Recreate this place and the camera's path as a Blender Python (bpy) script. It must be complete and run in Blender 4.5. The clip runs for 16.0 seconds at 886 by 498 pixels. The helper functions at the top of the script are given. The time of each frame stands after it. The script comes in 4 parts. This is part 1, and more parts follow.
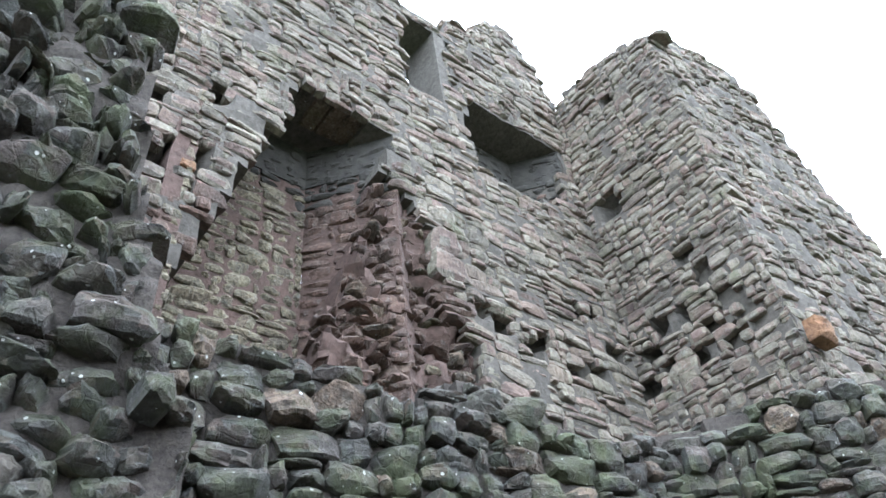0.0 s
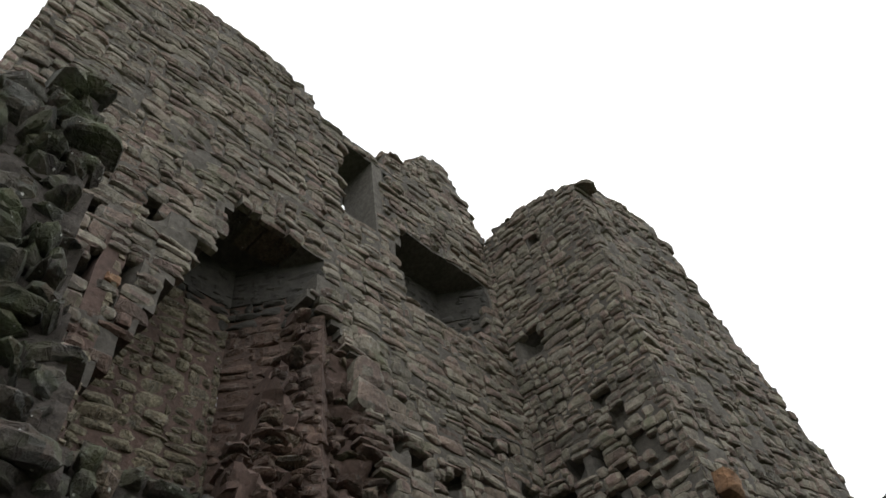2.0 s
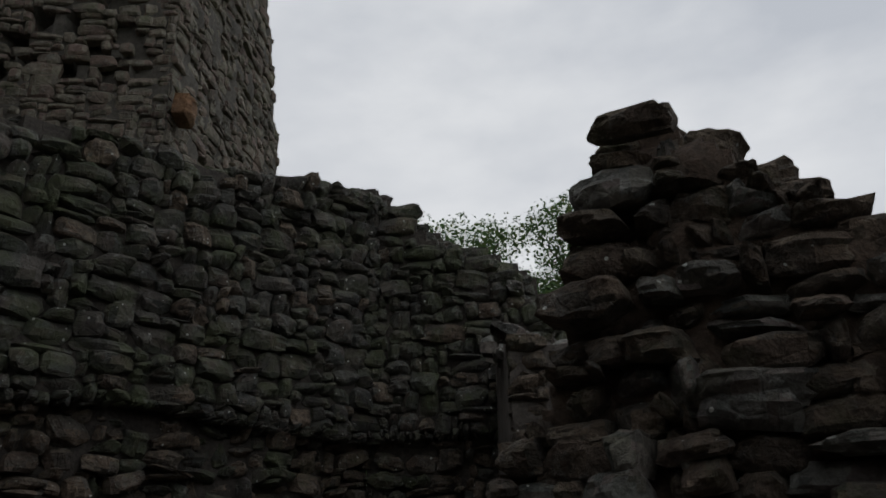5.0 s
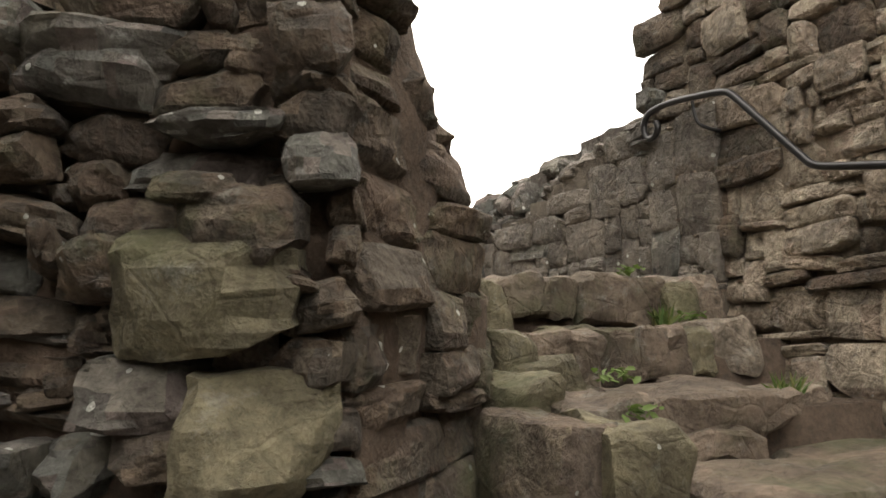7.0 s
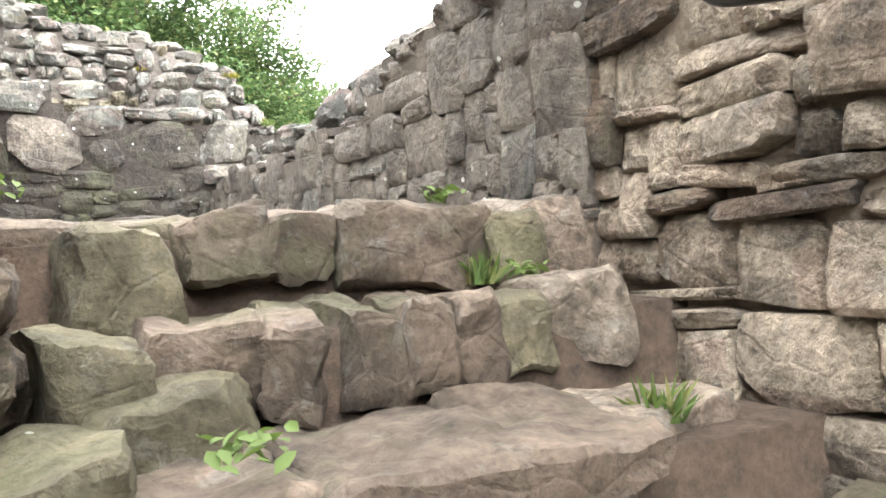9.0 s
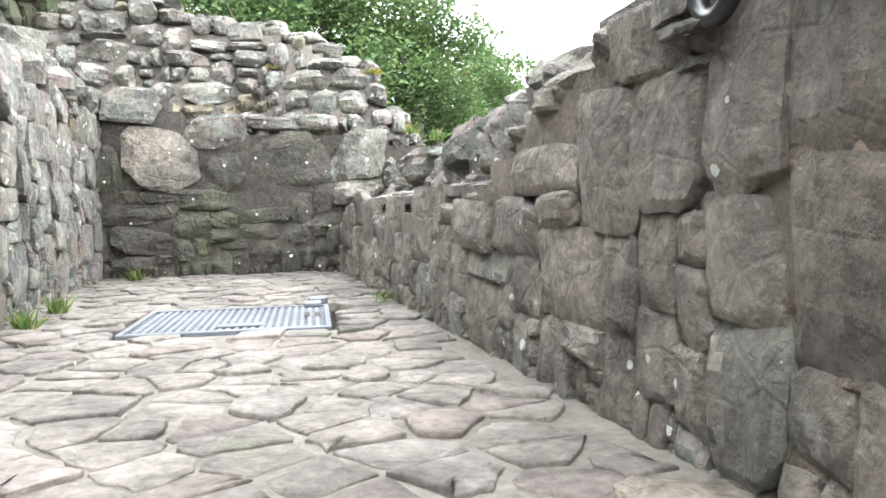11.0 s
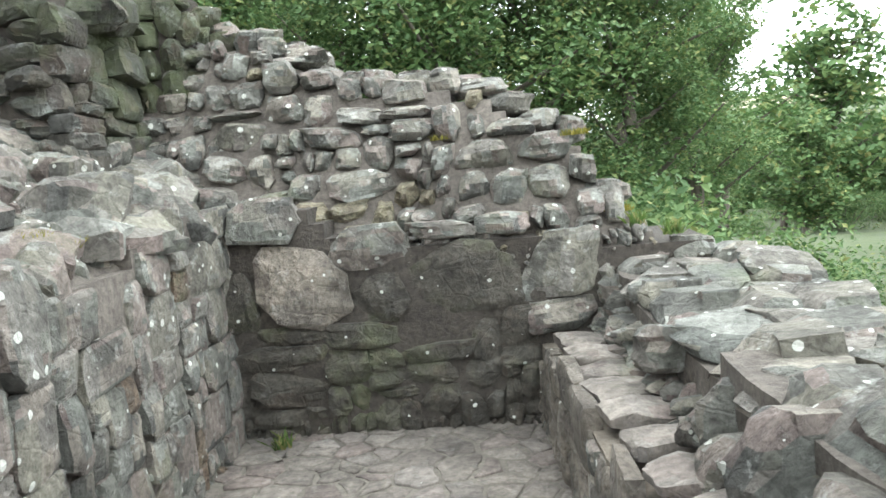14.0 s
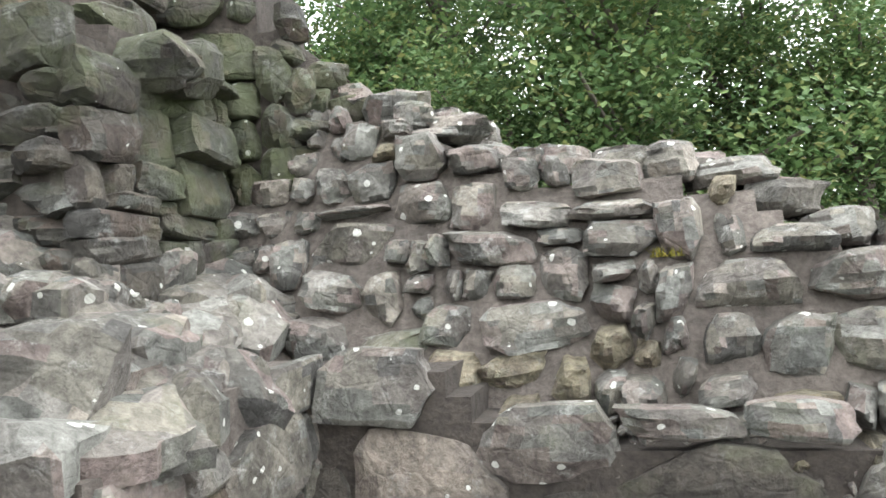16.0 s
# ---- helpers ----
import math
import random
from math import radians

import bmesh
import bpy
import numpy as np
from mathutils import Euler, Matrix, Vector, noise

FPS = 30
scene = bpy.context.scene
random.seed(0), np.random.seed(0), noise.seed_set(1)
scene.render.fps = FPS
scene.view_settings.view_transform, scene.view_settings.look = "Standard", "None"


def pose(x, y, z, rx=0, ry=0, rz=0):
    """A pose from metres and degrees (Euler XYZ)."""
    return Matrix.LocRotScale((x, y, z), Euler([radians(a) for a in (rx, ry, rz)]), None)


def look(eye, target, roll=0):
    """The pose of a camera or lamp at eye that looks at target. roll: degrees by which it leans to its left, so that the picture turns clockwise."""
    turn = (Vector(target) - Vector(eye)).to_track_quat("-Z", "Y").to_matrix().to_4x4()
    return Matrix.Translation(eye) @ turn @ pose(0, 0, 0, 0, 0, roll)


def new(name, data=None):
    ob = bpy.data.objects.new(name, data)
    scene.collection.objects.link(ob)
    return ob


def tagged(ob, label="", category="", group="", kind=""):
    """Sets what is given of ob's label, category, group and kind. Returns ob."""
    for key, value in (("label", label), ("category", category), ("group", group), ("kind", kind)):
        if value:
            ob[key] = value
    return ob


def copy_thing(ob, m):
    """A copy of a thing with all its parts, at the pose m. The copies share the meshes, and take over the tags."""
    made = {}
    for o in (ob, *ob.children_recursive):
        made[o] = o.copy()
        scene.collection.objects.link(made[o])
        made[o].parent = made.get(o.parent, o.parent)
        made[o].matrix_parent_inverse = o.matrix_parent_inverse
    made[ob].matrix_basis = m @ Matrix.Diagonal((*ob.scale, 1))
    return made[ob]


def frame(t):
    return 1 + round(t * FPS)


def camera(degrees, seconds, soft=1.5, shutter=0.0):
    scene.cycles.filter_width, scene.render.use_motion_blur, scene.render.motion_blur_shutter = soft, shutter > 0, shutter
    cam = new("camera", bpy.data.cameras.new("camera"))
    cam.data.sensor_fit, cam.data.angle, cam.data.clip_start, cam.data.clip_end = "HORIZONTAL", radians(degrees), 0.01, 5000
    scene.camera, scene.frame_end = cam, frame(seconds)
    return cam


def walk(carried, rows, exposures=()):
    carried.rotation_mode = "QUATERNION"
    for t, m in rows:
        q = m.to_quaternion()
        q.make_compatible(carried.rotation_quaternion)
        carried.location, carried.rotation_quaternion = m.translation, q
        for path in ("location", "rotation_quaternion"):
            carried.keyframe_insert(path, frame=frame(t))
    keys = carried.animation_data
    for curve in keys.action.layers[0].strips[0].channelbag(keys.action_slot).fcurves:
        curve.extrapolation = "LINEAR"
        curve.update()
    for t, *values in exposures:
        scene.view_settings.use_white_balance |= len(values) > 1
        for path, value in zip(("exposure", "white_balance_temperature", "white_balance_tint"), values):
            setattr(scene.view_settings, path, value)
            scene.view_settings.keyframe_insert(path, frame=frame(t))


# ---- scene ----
# All plan numbers below are in units of the drain grate's width; S turns them into metres.
S = 0.85
cam = camera(60.4, 16.0, soft=1.6)
PATH = [
    (0, (-2.481, -7.164, 0.219), (-3.657, -6.313, 1.595), -7.3),
    (0.5, (-2.440, -7.203, 0.251), (-3.519, -6.393, 1.728), -7.9),
    (1, (-2.366, -7.261, 0.265), (-3.362, -6.484, 1.815), -8.8),
    (1.5, (-2.314, -7.298, 0.260), (-3.244, -6.511, 1.846), -9.9),
    (2, (-2.288, -7.309, 0.236), (-3.152, -6.412, 1.801), -10.8),
    (2.5, (-2.268, -7.208, 0.168), (-3.073, -6.135, 1.652), -10.6),
    (3, (-2.306, -7.103, 0.095), (-3.022, -5.816, 1.448), -9.4),
    (5.3, (-2.368, -6.947, -0.141), (-2.366, -5.064, 0.532), -1.4),
    (5.5, (-2.306, -6.914, -0.179), (-2.204, -5.012, 0.431), -1.0),
    (6, (-2.118, -6.859, -0.259), (-1.761, -4.947, 0.206), -0.6),
    (6.5, (-1.777, -6.648, -0.405), (-1.184, -4.762, -0.099), -1.0),
    (7, (-1.369, -6.31, -0.301), (-0.63, -4.464, -0.081), -1.1),
    (7.5, (-0.99, -6.06, -0.347), (-0.162, -4.242, -0.237), -1.8),
    (8, (-0.491, -5.766, -0.267), (0.369, -3.962, -0.19), -2.2),
    (8.2, (-0.359, -5.629, -0.303), (0.501, -3.824, -0.246), -2.3),
    (10.3, (0.777, -4.307, 0.269), (1.379, -2.402, 0.176), -3.1),
    (10.5, (0.817, -4.124, 0.272), (1.368, -2.204, 0.181), -2.4),
    (11, (0.918, -3.708, 0.576), (1.256, -1.74, 0.462), -1.2),
    (11.5, (1.083, -3.364, 0.842), (1.249, -1.377, 0.691), -1.7),
    (12, (1.007, -3.063, 0.957), (0.924, -1.082, 0.698), -3.6),
    (12.5, (0.956, -2.638, 1.206), (0.851, -0.668, 0.879), -4.4),
    (13, (1.034, -2.267, 1.468), (0.931, -0.298, 1.132), -4.5),
    (13.5, (1.161, -1.923, 1.604), (0.987, 0.048, 1.315), -4.8),
    (14, (1.12, -1.647, 1.83), (0.914, 0.327, 1.586), -5.2),
    (14.5, (0.977, -1.187, 1.859), (0.547, 0.755, 1.653), -4.9),
    (15, (0.765, -0.645, 2.001), (0.112, 1.238, 1.835), -4.3),
    (15.5, (0.638, -0.04, 2.025), (0.015, 1.859, 1.965), -4.4),
    (16, (0.651, 0.435, 2.029), (0.051, 2.343, 2.036), -3.9),
]
EXPOSURES = [(0.0, 1.55, 5600, 9), (1.0, 1.2, 5700, 9), (1.5, 0.65, 6150, 9), (2.0, -0.5, 6700, 9), (2.5, -1.35, 6600, 9), (3.0, -1.9, 6400, 9),
             (3.2, -1.95, 6400, 9), (5.3, -1.85, 6500, 9), (5.6, -1.3, 6600, 9), (6.0, -0.15, 6800, 10), (6.5, 0.5, 7100, 11), (7.0, 0.75, 7700, 11),
             (8.0, 2.15, 7300, 11), (10.3, 2.25, 6450, 8), (11.0, 2.0, 6400, 7), (12.5, 1.3, 6350, 8), (14.0, 1.2, 6400, 3), (16.0, 1.2, 6600, 9)]
walk(cam, [(t, look(Vector(eye) * S, Vector(target) * S, roll)) for t, eye, target, roll in PATH], EXPOSURES)

# ---- sky and light: a bright overcast day ----
world = bpy.data.worlds.new("overcast_sky")
scene.world = world
world.use_nodes = True
wn, wl = world.node_tree.nodes, world.node_tree.links
wn.clear()
sky = wn.new("ShaderNodeTexSky")
sky.sky_type, sky.sun_disc, sky.sun_elevation, sky.sun_rotation = "NISHITA", False, radians(58), radians(50)
w_coord = wn.new("ShaderNodeTexCoord")
w_map = wn.new("ShaderNodeMapping")
w_map.inputs["Scale"].default_value = (1.0, 1.0, 2.2)
w_noise = wn.new("ShaderNodeTexNoise")
w_noise.inputs["Scale"].default_value, w_noise.inputs["Detail"].default_value = 2.4, 6.0
w_ramp = wn.new("ShaderNodeValToRGB")
w_ramp.color_ramp.elements[0].position, w_ramp.color_ramp.elements[1].position = 0.36, 0.68
w_ramp.color_ramp.elements[0].color, w_ramp.color_ramp.elements[1].color = (15.5, 16.2, 17.6, 1), (25.0, 25.1, 25.4, 1)
w_mix = wn.new("ShaderNodeMixRGB")
w_mix.inputs[0].default_value = 0.9
w_bg = wn.new("ShaderNodeBackground")
w_bg.inputs["Strength"].default_value = 0.13
w_out = wn.new("ShaderNodeOutputWorld")
wl.new(w_coord.outputs["Generated"], w_map.inputs[0])
wl.new(w_map.outputs[0], w_noise.inputs["Vector"])
wl.new(w_noise.outputs[0], w_ramp.inputs[0])
wl.new(sky.outputs[0], w_mix.inputs[1])
wl.new(w_ramp.outputs[0], w_mix.inputs[2])
wl.new(w_mix.outputs[0], w_bg.inputs[0])
wl.new(w_bg.outputs[0], w_out.inputs[0])
sun_data = bpy.data.lights.new("sun", "SUN")
sun_data.energy, sun_data.angle, sun_data.color = 0.6, radians(30), (1.0, 0.96, 0.9)
sun = new("sun", sun_data)
sun.matrix_world = look((14, 12, 30), (0, 0, 0))


# ---- materials ----
def nodes_of(name, rough=0.9, metal=0.0):
    m = bpy.data.materials.new(name)
    m.use_nodes = True
    n, l = m.node_tree.nodes, m.node_tree.links
    b = n["Principled BSDF"]
    b.inputs["Roughness"].default_value, b.inputs["Metallic"].default_value = rough, metal
    return m, n, l, b


def ramp(n, stops):
    r = n.new("ShaderNodeValToRGB")
    els = r.color_ramp.elements
    while len(els) < len(stops):
        els.new(0.5)
    for e, (p, c) in zip(els, stops):
        e.position, e.color = p, (*c, 1)
    return r


def noise_node(n, l, pos, scale, detail=5.0, rough=0.6):
    t = n.new("ShaderNodeTexNoise")
    t.inputs["Scale"].default_value, t.inputs["Detail"].default_value, t.inputs["Roughness"].default_value = scale, detail, rough
    l.new(pos, t.inputs["Vector"])
    return t.outputs[0]


def mix(n, l, kind, fac, a, b):
    x = n.new("ShaderNodeMixRGB")
    x.blend_type = kind
    for sock, v in zip(x.inputs, (fac, a, b)):
        if isinstance(v, (float, int)):
            sock.default_value = v
        elif isinstance(v, tuple):
            sock.default_value = (*v, 1)
        else:
            l.new(v, sock)
    return x.outputs[0]


def math_node(n, l, op, a, b=0.0):
    x = n.new("ShaderNodeMath")
    x.operation = op
    for sock, v in zip(x.inputs, (a, b)):
        if isinstance(v, (float, int)):
            sock.default_value = v
        else:
            l.new(v, sock)
    return x.outputs[0]


def stone_material(name, palette, lichen=0.5, moss=0.0, grain=26.0, bump=0.9, blotch=3.2, pale=0.35):
    """Weathered rubble: a colour for each stone, blotches, grain, pale lichen discs and some moss."""
    m, n, l, b = nodes_of(name, 0.92)
    pos = n.new("ShaderNodeNewGeometry")
    info = n.new("ShaderNodeObjectInfo")
    each = math_node(n, l, "FRACT", math_node(n, l, "ADD", info.outputs["Random"], pos.outputs["Random Per Island"]))
    base = ramp(n, [(i / max(1, len(palette) - 1), c) for i, c in enumerate(palette)])
    l.new(each, base.inputs[0])
    big = noise_node(n, l, pos.outputs["Position"], blotch, 6.0, 0.65)
    fine = noise_node(n, l, pos.outputs["Position"], grain, 8.0, 0.7)
    dark = ramp(n, [(0.32, (0.30, 0.29, 0.28)), (0.62, (1.3, 1.28, 1.25))])
    l.new(big, dark.inputs[0])
    col = mix(n, l, "MULTIPLY", 0.85, base.outputs[0], dark.outputs[0])
    g = ramp(n, [(0.32, (0.40, 0.39, 0.38)), (0.68, (1.45, 1.45, 1.45))])
    l.new(fine, g.inputs[0])
    col = mix(n, l, "MULTIPLY", 0.8, col, g.outputs[0])
    # pale crust
    crust = noise_node(n, l, pos.outputs["Position"], 9.0, 9.0, 0.75)
    cr = ramp(n, [(0.56, (0, 0, 0)), (0.66, (1, 1, 1))])
    l.new(crust, cr.inputs[0])
    col = mix(n, l, "MIX", math_node(n, l, "MULTIPLY", cr.outputs[0], pale), col, (0.42, 0.43, 0.40))
    # round white lichen
    vor = n.new("ShaderNodeTexVoronoi")
    vor.inputs["Scale"].default_value = 13.0
    l.new(pos.outputs["Position"], vor.inputs["Vector"])
    edge = math_node(n, l, "ADD", vor.outputs["Distance"], math_node(n, l, "MULTIPLY", fine, 0.34))
    pick = n.new("ShaderNodeSeparateColor")
    l.new(vor.outputs["Color"], pick.inputs[0])
    size = math_node(n, l, "MULTIPLY", math_node(n, l, "SUBTRACT", pick.outputs[0], 1.0 - lichen), 0.42)
    spot = math_node(n, l, "LESS_THAN", edge, math_node(n, l, "ADD", size, 0.205))
    spot = math_node(n, l, "MULTIPLY", spot, math_node(n, l, "GREATER_THAN", pick.outputs[0], 1.0 - lichen))
    col = mix(n, l, "MIX", math_node(n, l, "MULTIPLY", spot, 0.85), col, (0.60, 0.61, 0.56))
    if moss:
        mo = noise_node(n, l, pos.outputs["Position"], 1.7, 7.0, 0.7)
        mr = ramp(n, [(0.62 - 0.22 * moss, (0, 0, 0)), (0.78 - 0.2 * moss, (1, 1, 1))])
        l.new(mo, mr.inputs[0])
        col = mix(n, l, "MIX", math_node(n, l, "MULTIPLY", mr.outputs[0], 0.6), col, (0.075, 0.095, 0.035))
    l.new(col, b.inputs["Base Color"])
    cracks = n.new("ShaderNodeTexVoronoi")
    cracks.feature = "DISTANCE_TO_EDGE"
    cracks.inputs["Scale"].default_value = 7.0
    l.new(pos.outputs["Position"], cracks.inputs["Vector"])
    ck = ramp(n, [(0.0, (0, 0, 0)), (0.05, (1, 1, 1))])
    l.new(cracks.outputs["Distance"], ck.inputs[0])
    h = math_node(n, l, "ADD", math_node(n, l, "MULTIPLY", big, 1.6), math_node(n, l, "MULTIPLY", fine, 0.7))
    h = math_node(n, l, "ADD", h, math_node(n, l, "MULTIPLY", crust, 0.5))
    h = math_node(n, l, "ADD", h, math_node(n, l, "MULTIPLY", ck.outputs[0], 0.12))
    bp = n.new("ShaderNodeBump")
    bp.inputs["Strength"].default_value, bp.inputs["Distance"].default_value = bump, 0.045
    l.new(h, bp.inputs["Height"])
    l.new(bp.outputs[0], b.inputs["Normal"])
    return m


def plain_material(name, c0, c1, scale=8.0, rough=0.9, metal=0.0, bump=0.5, dist=0.01):
    m, n, l, b = nodes_of(name, rough, metal)
    pos = n.new("ShaderNodeNewGeometry")
    f = noise_node(n, l, pos.outputs["Position"], scale, 8.0, 0.7)
    f2 = noise_node(n, l, pos.outputs["Position"], scale * 0.13, 4.0, 0.6)
    r = ramp(n, [(0.3, c0), (0.7, c1)])
    l.new(f, r.inputs[0])
    d = ramp(n, [(0.3, (0.65, 0.65, 0.65)), (0.7, (1.2, 1.2, 1.2))])
    l.new(f2, d.inputs[0])
    l.new(mix(n, l, "MULTIPLY", 0.9, r.outputs[0], d.outputs[0]), b.inputs["Base Color"])
    bp = n.new("ShaderNodeBump")
    bp.inputs["Strength"].default_value, bp.inputs["Distance"].default_value = bump, dist
    l.new(f, bp.inputs["Height"])
    l.new(bp.outputs[0], b.inputs["Normal"])
    return m


GREY = [(0.112, 0.118, 0.109), (0.168, 0.171, 0.15), (0.091, 0.091, 0.086), (0.189, 0.181, 0.15), (0.133, 0.125, 0.112), (0.154, 0.144, 0.131), (0.203, 0.212, 0.195), (0.21, 0.185, 0.165), (0.165, 0.135, 0.125), (0.25, 0.235, 0.2)]
TAN = [(0.161, 0.145, 0.098), (0.204, 0.186, 0.129), (0.136, 0.124, 0.09), (0.186, 0.164, 0.109), (0.167, 0.14, 0.098), (0.223, 0.204, 0.148), (0.13, 0.105, 0.079)]
TOWER = [(0.168, 0.154, 0.122), (0.209, 0.195, 0.151), (0.141, 0.127, 0.106), (0.188, 0.168, 0.129), (0.172, 0.128, 0.104), (0.221, 0.205, 0.165), (0.145, 0.105, 0.09), (0.19, 0.145, 0.12)]
PINK = [(0.119, 0.074, 0.058), (0.139, 0.094, 0.072), (0.099, 0.064, 0.051), (0.134, 0.099, 0.077), (0.109, 0.077, 0.065)]
BROWN = [(0.105, 0.08, 0.058), (0.155, 0.115, 0.083), (0.09, 0.077, 0.062), (0.17, 0.138, 0.102), (0.125, 0.09, 0.067), (0.10, 0.09, 0.076)]
DARK = [(0.055, 0.058, 0.052), (0.09, 0.088, 0.075), (0.045, 0.045, 0.042), (0.10, 0.09, 0.073), (0.062, 0.055, 0.05), (0.085, 0.066, 0.053)]
M_tower = stone_material("tower_stone", TOWER, 0.10, 0.25, 14.0, 1.0, 1.3, 0.3)
M_pink = stone_material("pink_stone", PINK, 0.04, 0.0, 16.0, 1.0, 1.6, 0.2)
M_dark = stone_material("dark_stone", DARK, 0.34, 0.75, 20.0, 1.0, 2.2, 0.3)
M_grey = stone_material("grey_stone", GREY, 0.5, 0.18, 26.0, 0.9, 3.4, 0.55)
M_brown = stone_material("brown_stone", BROWN, 0.34, 0.35, 24.0, 1.0, 3.0, 0.22)
M_tan = stone_material("tan_stone", TAN, 0.14, 0.2, 24.0, 0.9, 3.0, 0.25)
M_slab = stone_material("paving_stone", [(0.155, 0.139, 0.124), (0.19, 0.172, 0.154), (0.13, 0.115, 0.104), (0.175, 0.16, 0.147), (0.15, 0.125, 0.114)], 0.05, 0.12, 22.0, 0.6, 2.6, 0.2)
M_step = stone_material("step_stone", [(0.20, 0.155, 0.118), (0.165, 0.13, 0.10), (0.235, 0.185, 0.145), (0.15, 0.128, 0.10)], 0.07, 0.5, 20.0, 1.0, 2.6, 0.25)
M_stair = stone_material("stair_wall_stone", [(0.32, 0.275, 0.215), (0.39, 0.335, 0.265), (0.26, 0.225, 0.185), (0.36, 0.295, 0.23), (0.29, 0.23, 0.185)], 0.16, 0.15, 24.0, 1.0, 3.0, 0.3)
M_passage = stone_material("passage_stone", [(0.185, 0.162, 0.135), (0.16, 0.142, 0.12), (0.21, 0.185, 0.155), (0.175, 0.16, 0.142), (0.15, 0.128, 0.108)], 0.3, 0.12, 26.0, 1.0, 3.4, 0.3)
M_damp = stone_material("damp_stone", [(0.07, 0.064, 0.054), (0.085, 0.077, 0.064), (0.062, 0.058, 0.049), (0.08, 0.067, 0.054)], 0.4, 0.5, 26.0, 1.0, 3.4, 0.15)
M_mossy = stone_material("mossy_stone", [(0.17, 0.152, 0.098), (0.20, 0.18, 0.12), (0.15, 0.135, 0.085)], 0.2, 0.4, 22.0, 1.0, 3.0, 0.25)
M_orange = stone_material("orange_stone", [(0.24, 0.12, 0.06), (0.22, 0.135, 0.075)], 0.02, 0.0, 20.0, 0.8, 3.0, 0.1)
M_mortar = plain_material("lime_mortar", (0.06, 0.051, 0.044), (0.17, 0.148, 0.128), 30.0, 0.95, 0, 1.0, 0.02)
M_mortar_passage = plain_material("earthy_lime_mortar", (0.10, 0.085, 0.068), (0.22, 0.188, 0.152), 30.0, 0.95, 0, 1.0, 0.02)
M_mortar_dark = plain_material("dark_earthy_mortar", (0.028, 0.024, 0.02), (0.085, 0.072, 0.06), 26.0, 0.95, 0, 1.0, 0.025)
M_mortar_brown = plain_material("earthy_mortar", (0.05, 0.036, 0.026), (0.16, 0.112, 0.080), 26.0, 0.95, 0, 1.0, 0.025)
M_mortar_stair = plain_material("sandy_mortar", (0.20, 0.165, 0.128), (0.40, 0.335, 0.265), 24.0, 0.95, 0, 1.0, 0.02)
M_mortar_tower = plain_material("pale_mortar", (0.05, 0.045, 0.037), (0.13, 0.118, 0.10), 12.0, 0.95, 0, 1.0, 0.03)
M_mortar_pink = plain_material("red_mortar", (0.065, 0.042, 0.034), (0.14, 0.092, 0.074), 14.0, 0.95, 0, 1.0, 0.03)
M_bed = plain_material("paving_bed", (0.09, 0.08, 0.067), (0.18, 0.162, 0.138), 34.0, 0.95, 0, 0.8, 0.01)
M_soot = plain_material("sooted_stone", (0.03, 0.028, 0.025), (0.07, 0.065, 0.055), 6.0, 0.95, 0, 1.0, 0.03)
M_iron = plain_material("black_painted_iron", (0.012, 0.012, 0.014), (0.02, 0.02, 0.022), 40.0, 0.28, 0.0, 0.15, 0.002)
M_zinc = plain_material("galvanised_steel", (0.11, 0.12, 0.135), (0.18, 0.19, 0.21), 18.0, 0.55, 0.45, 0.15, 0.002)
M_bark = plain_material("bark", (0.06, 0.05, 0.04), (0.14, 0.12, 0.10), 12.0, 0.95, 0, 1.0, 0.02)
M_ground = plain_material("rough_grass_ground", (0.035, 0.055, 0.02), (0.075, 0.09, 0.035), 3.0, 0.95, 0, 0.8, 0.05)
M_yard = plain_material("trodden_earth", (0.05, 0.043, 0.034), (0.10, 0.086, 0.07), 14.0, 0.95, 0, 0.8, 0.02)
M_field = plain_material("pale_field", (0.22, 0.20, 0.12), (0.29, 0.265, 0.17), 0.03, 0.95, 0, 0.1, 0.05)


def leaf_material(name, stops):
    m, n, l, b = nodes_of(name, 0.75)
    pos = n.new("ShaderNodeNewGeometry")
    r = ramp(n, stops)
    l.new(pos.outputs["Random Per Island"], r.inputs[0])
    v = ramp(n, [(0.3, (0.6, 0.65, 0.6)), (0.7, (1.25, 1.2, 1.1))])
    l.new(noise_node(n, l, pos.outputs["Position"], 0.7, 3.0), v.inputs[0])
    l.new(mix(n, l, "MULTIPLY", 0.9, r.outputs[0], v.outputs[0]), b.inputs["Base Color"])
    tr = n.new("ShaderNodeBsdfTranslucent")
    l.new(r.outputs[0], tr.inputs[0])
    ms = n.new("ShaderNodeMixShader")
    ms.inputs[0].default_value = 0.3
    l.new(b.outputs[0], ms.inputs[1])
    l.new(tr.outputs[0], ms.inputs[2])
    l.new(ms.outputs[0], n["Material Output"].inputs[0])
    return m


M_leaf = leaf_material("leaves", [(0.0, (0.055, 0.11, 0.04)), (0.5, (0.095, 0.165, 0.06)), (0.85, (0.14, 0.205, 0.075)), (1.0, (0.21, 0.22, 0.08))])
M_grass = leaf_material("grass_blades", [(0.0, (0.06, 0.12, 0.025)), (0.6, (0.11, 0.17, 0.04)), (1.0, (0.24, 0.22, 0.09))])
M_moss = leaf_material("moss_tufts", [(0.0, (0.12, 0.12, 0.015)), (0.6, (0.20, 0.18, 0.025)), (1.0, (0.26, 0.22, 0.04))])

# ---- building blocks ----
SCALE = Matrix.Scale(S, 4)


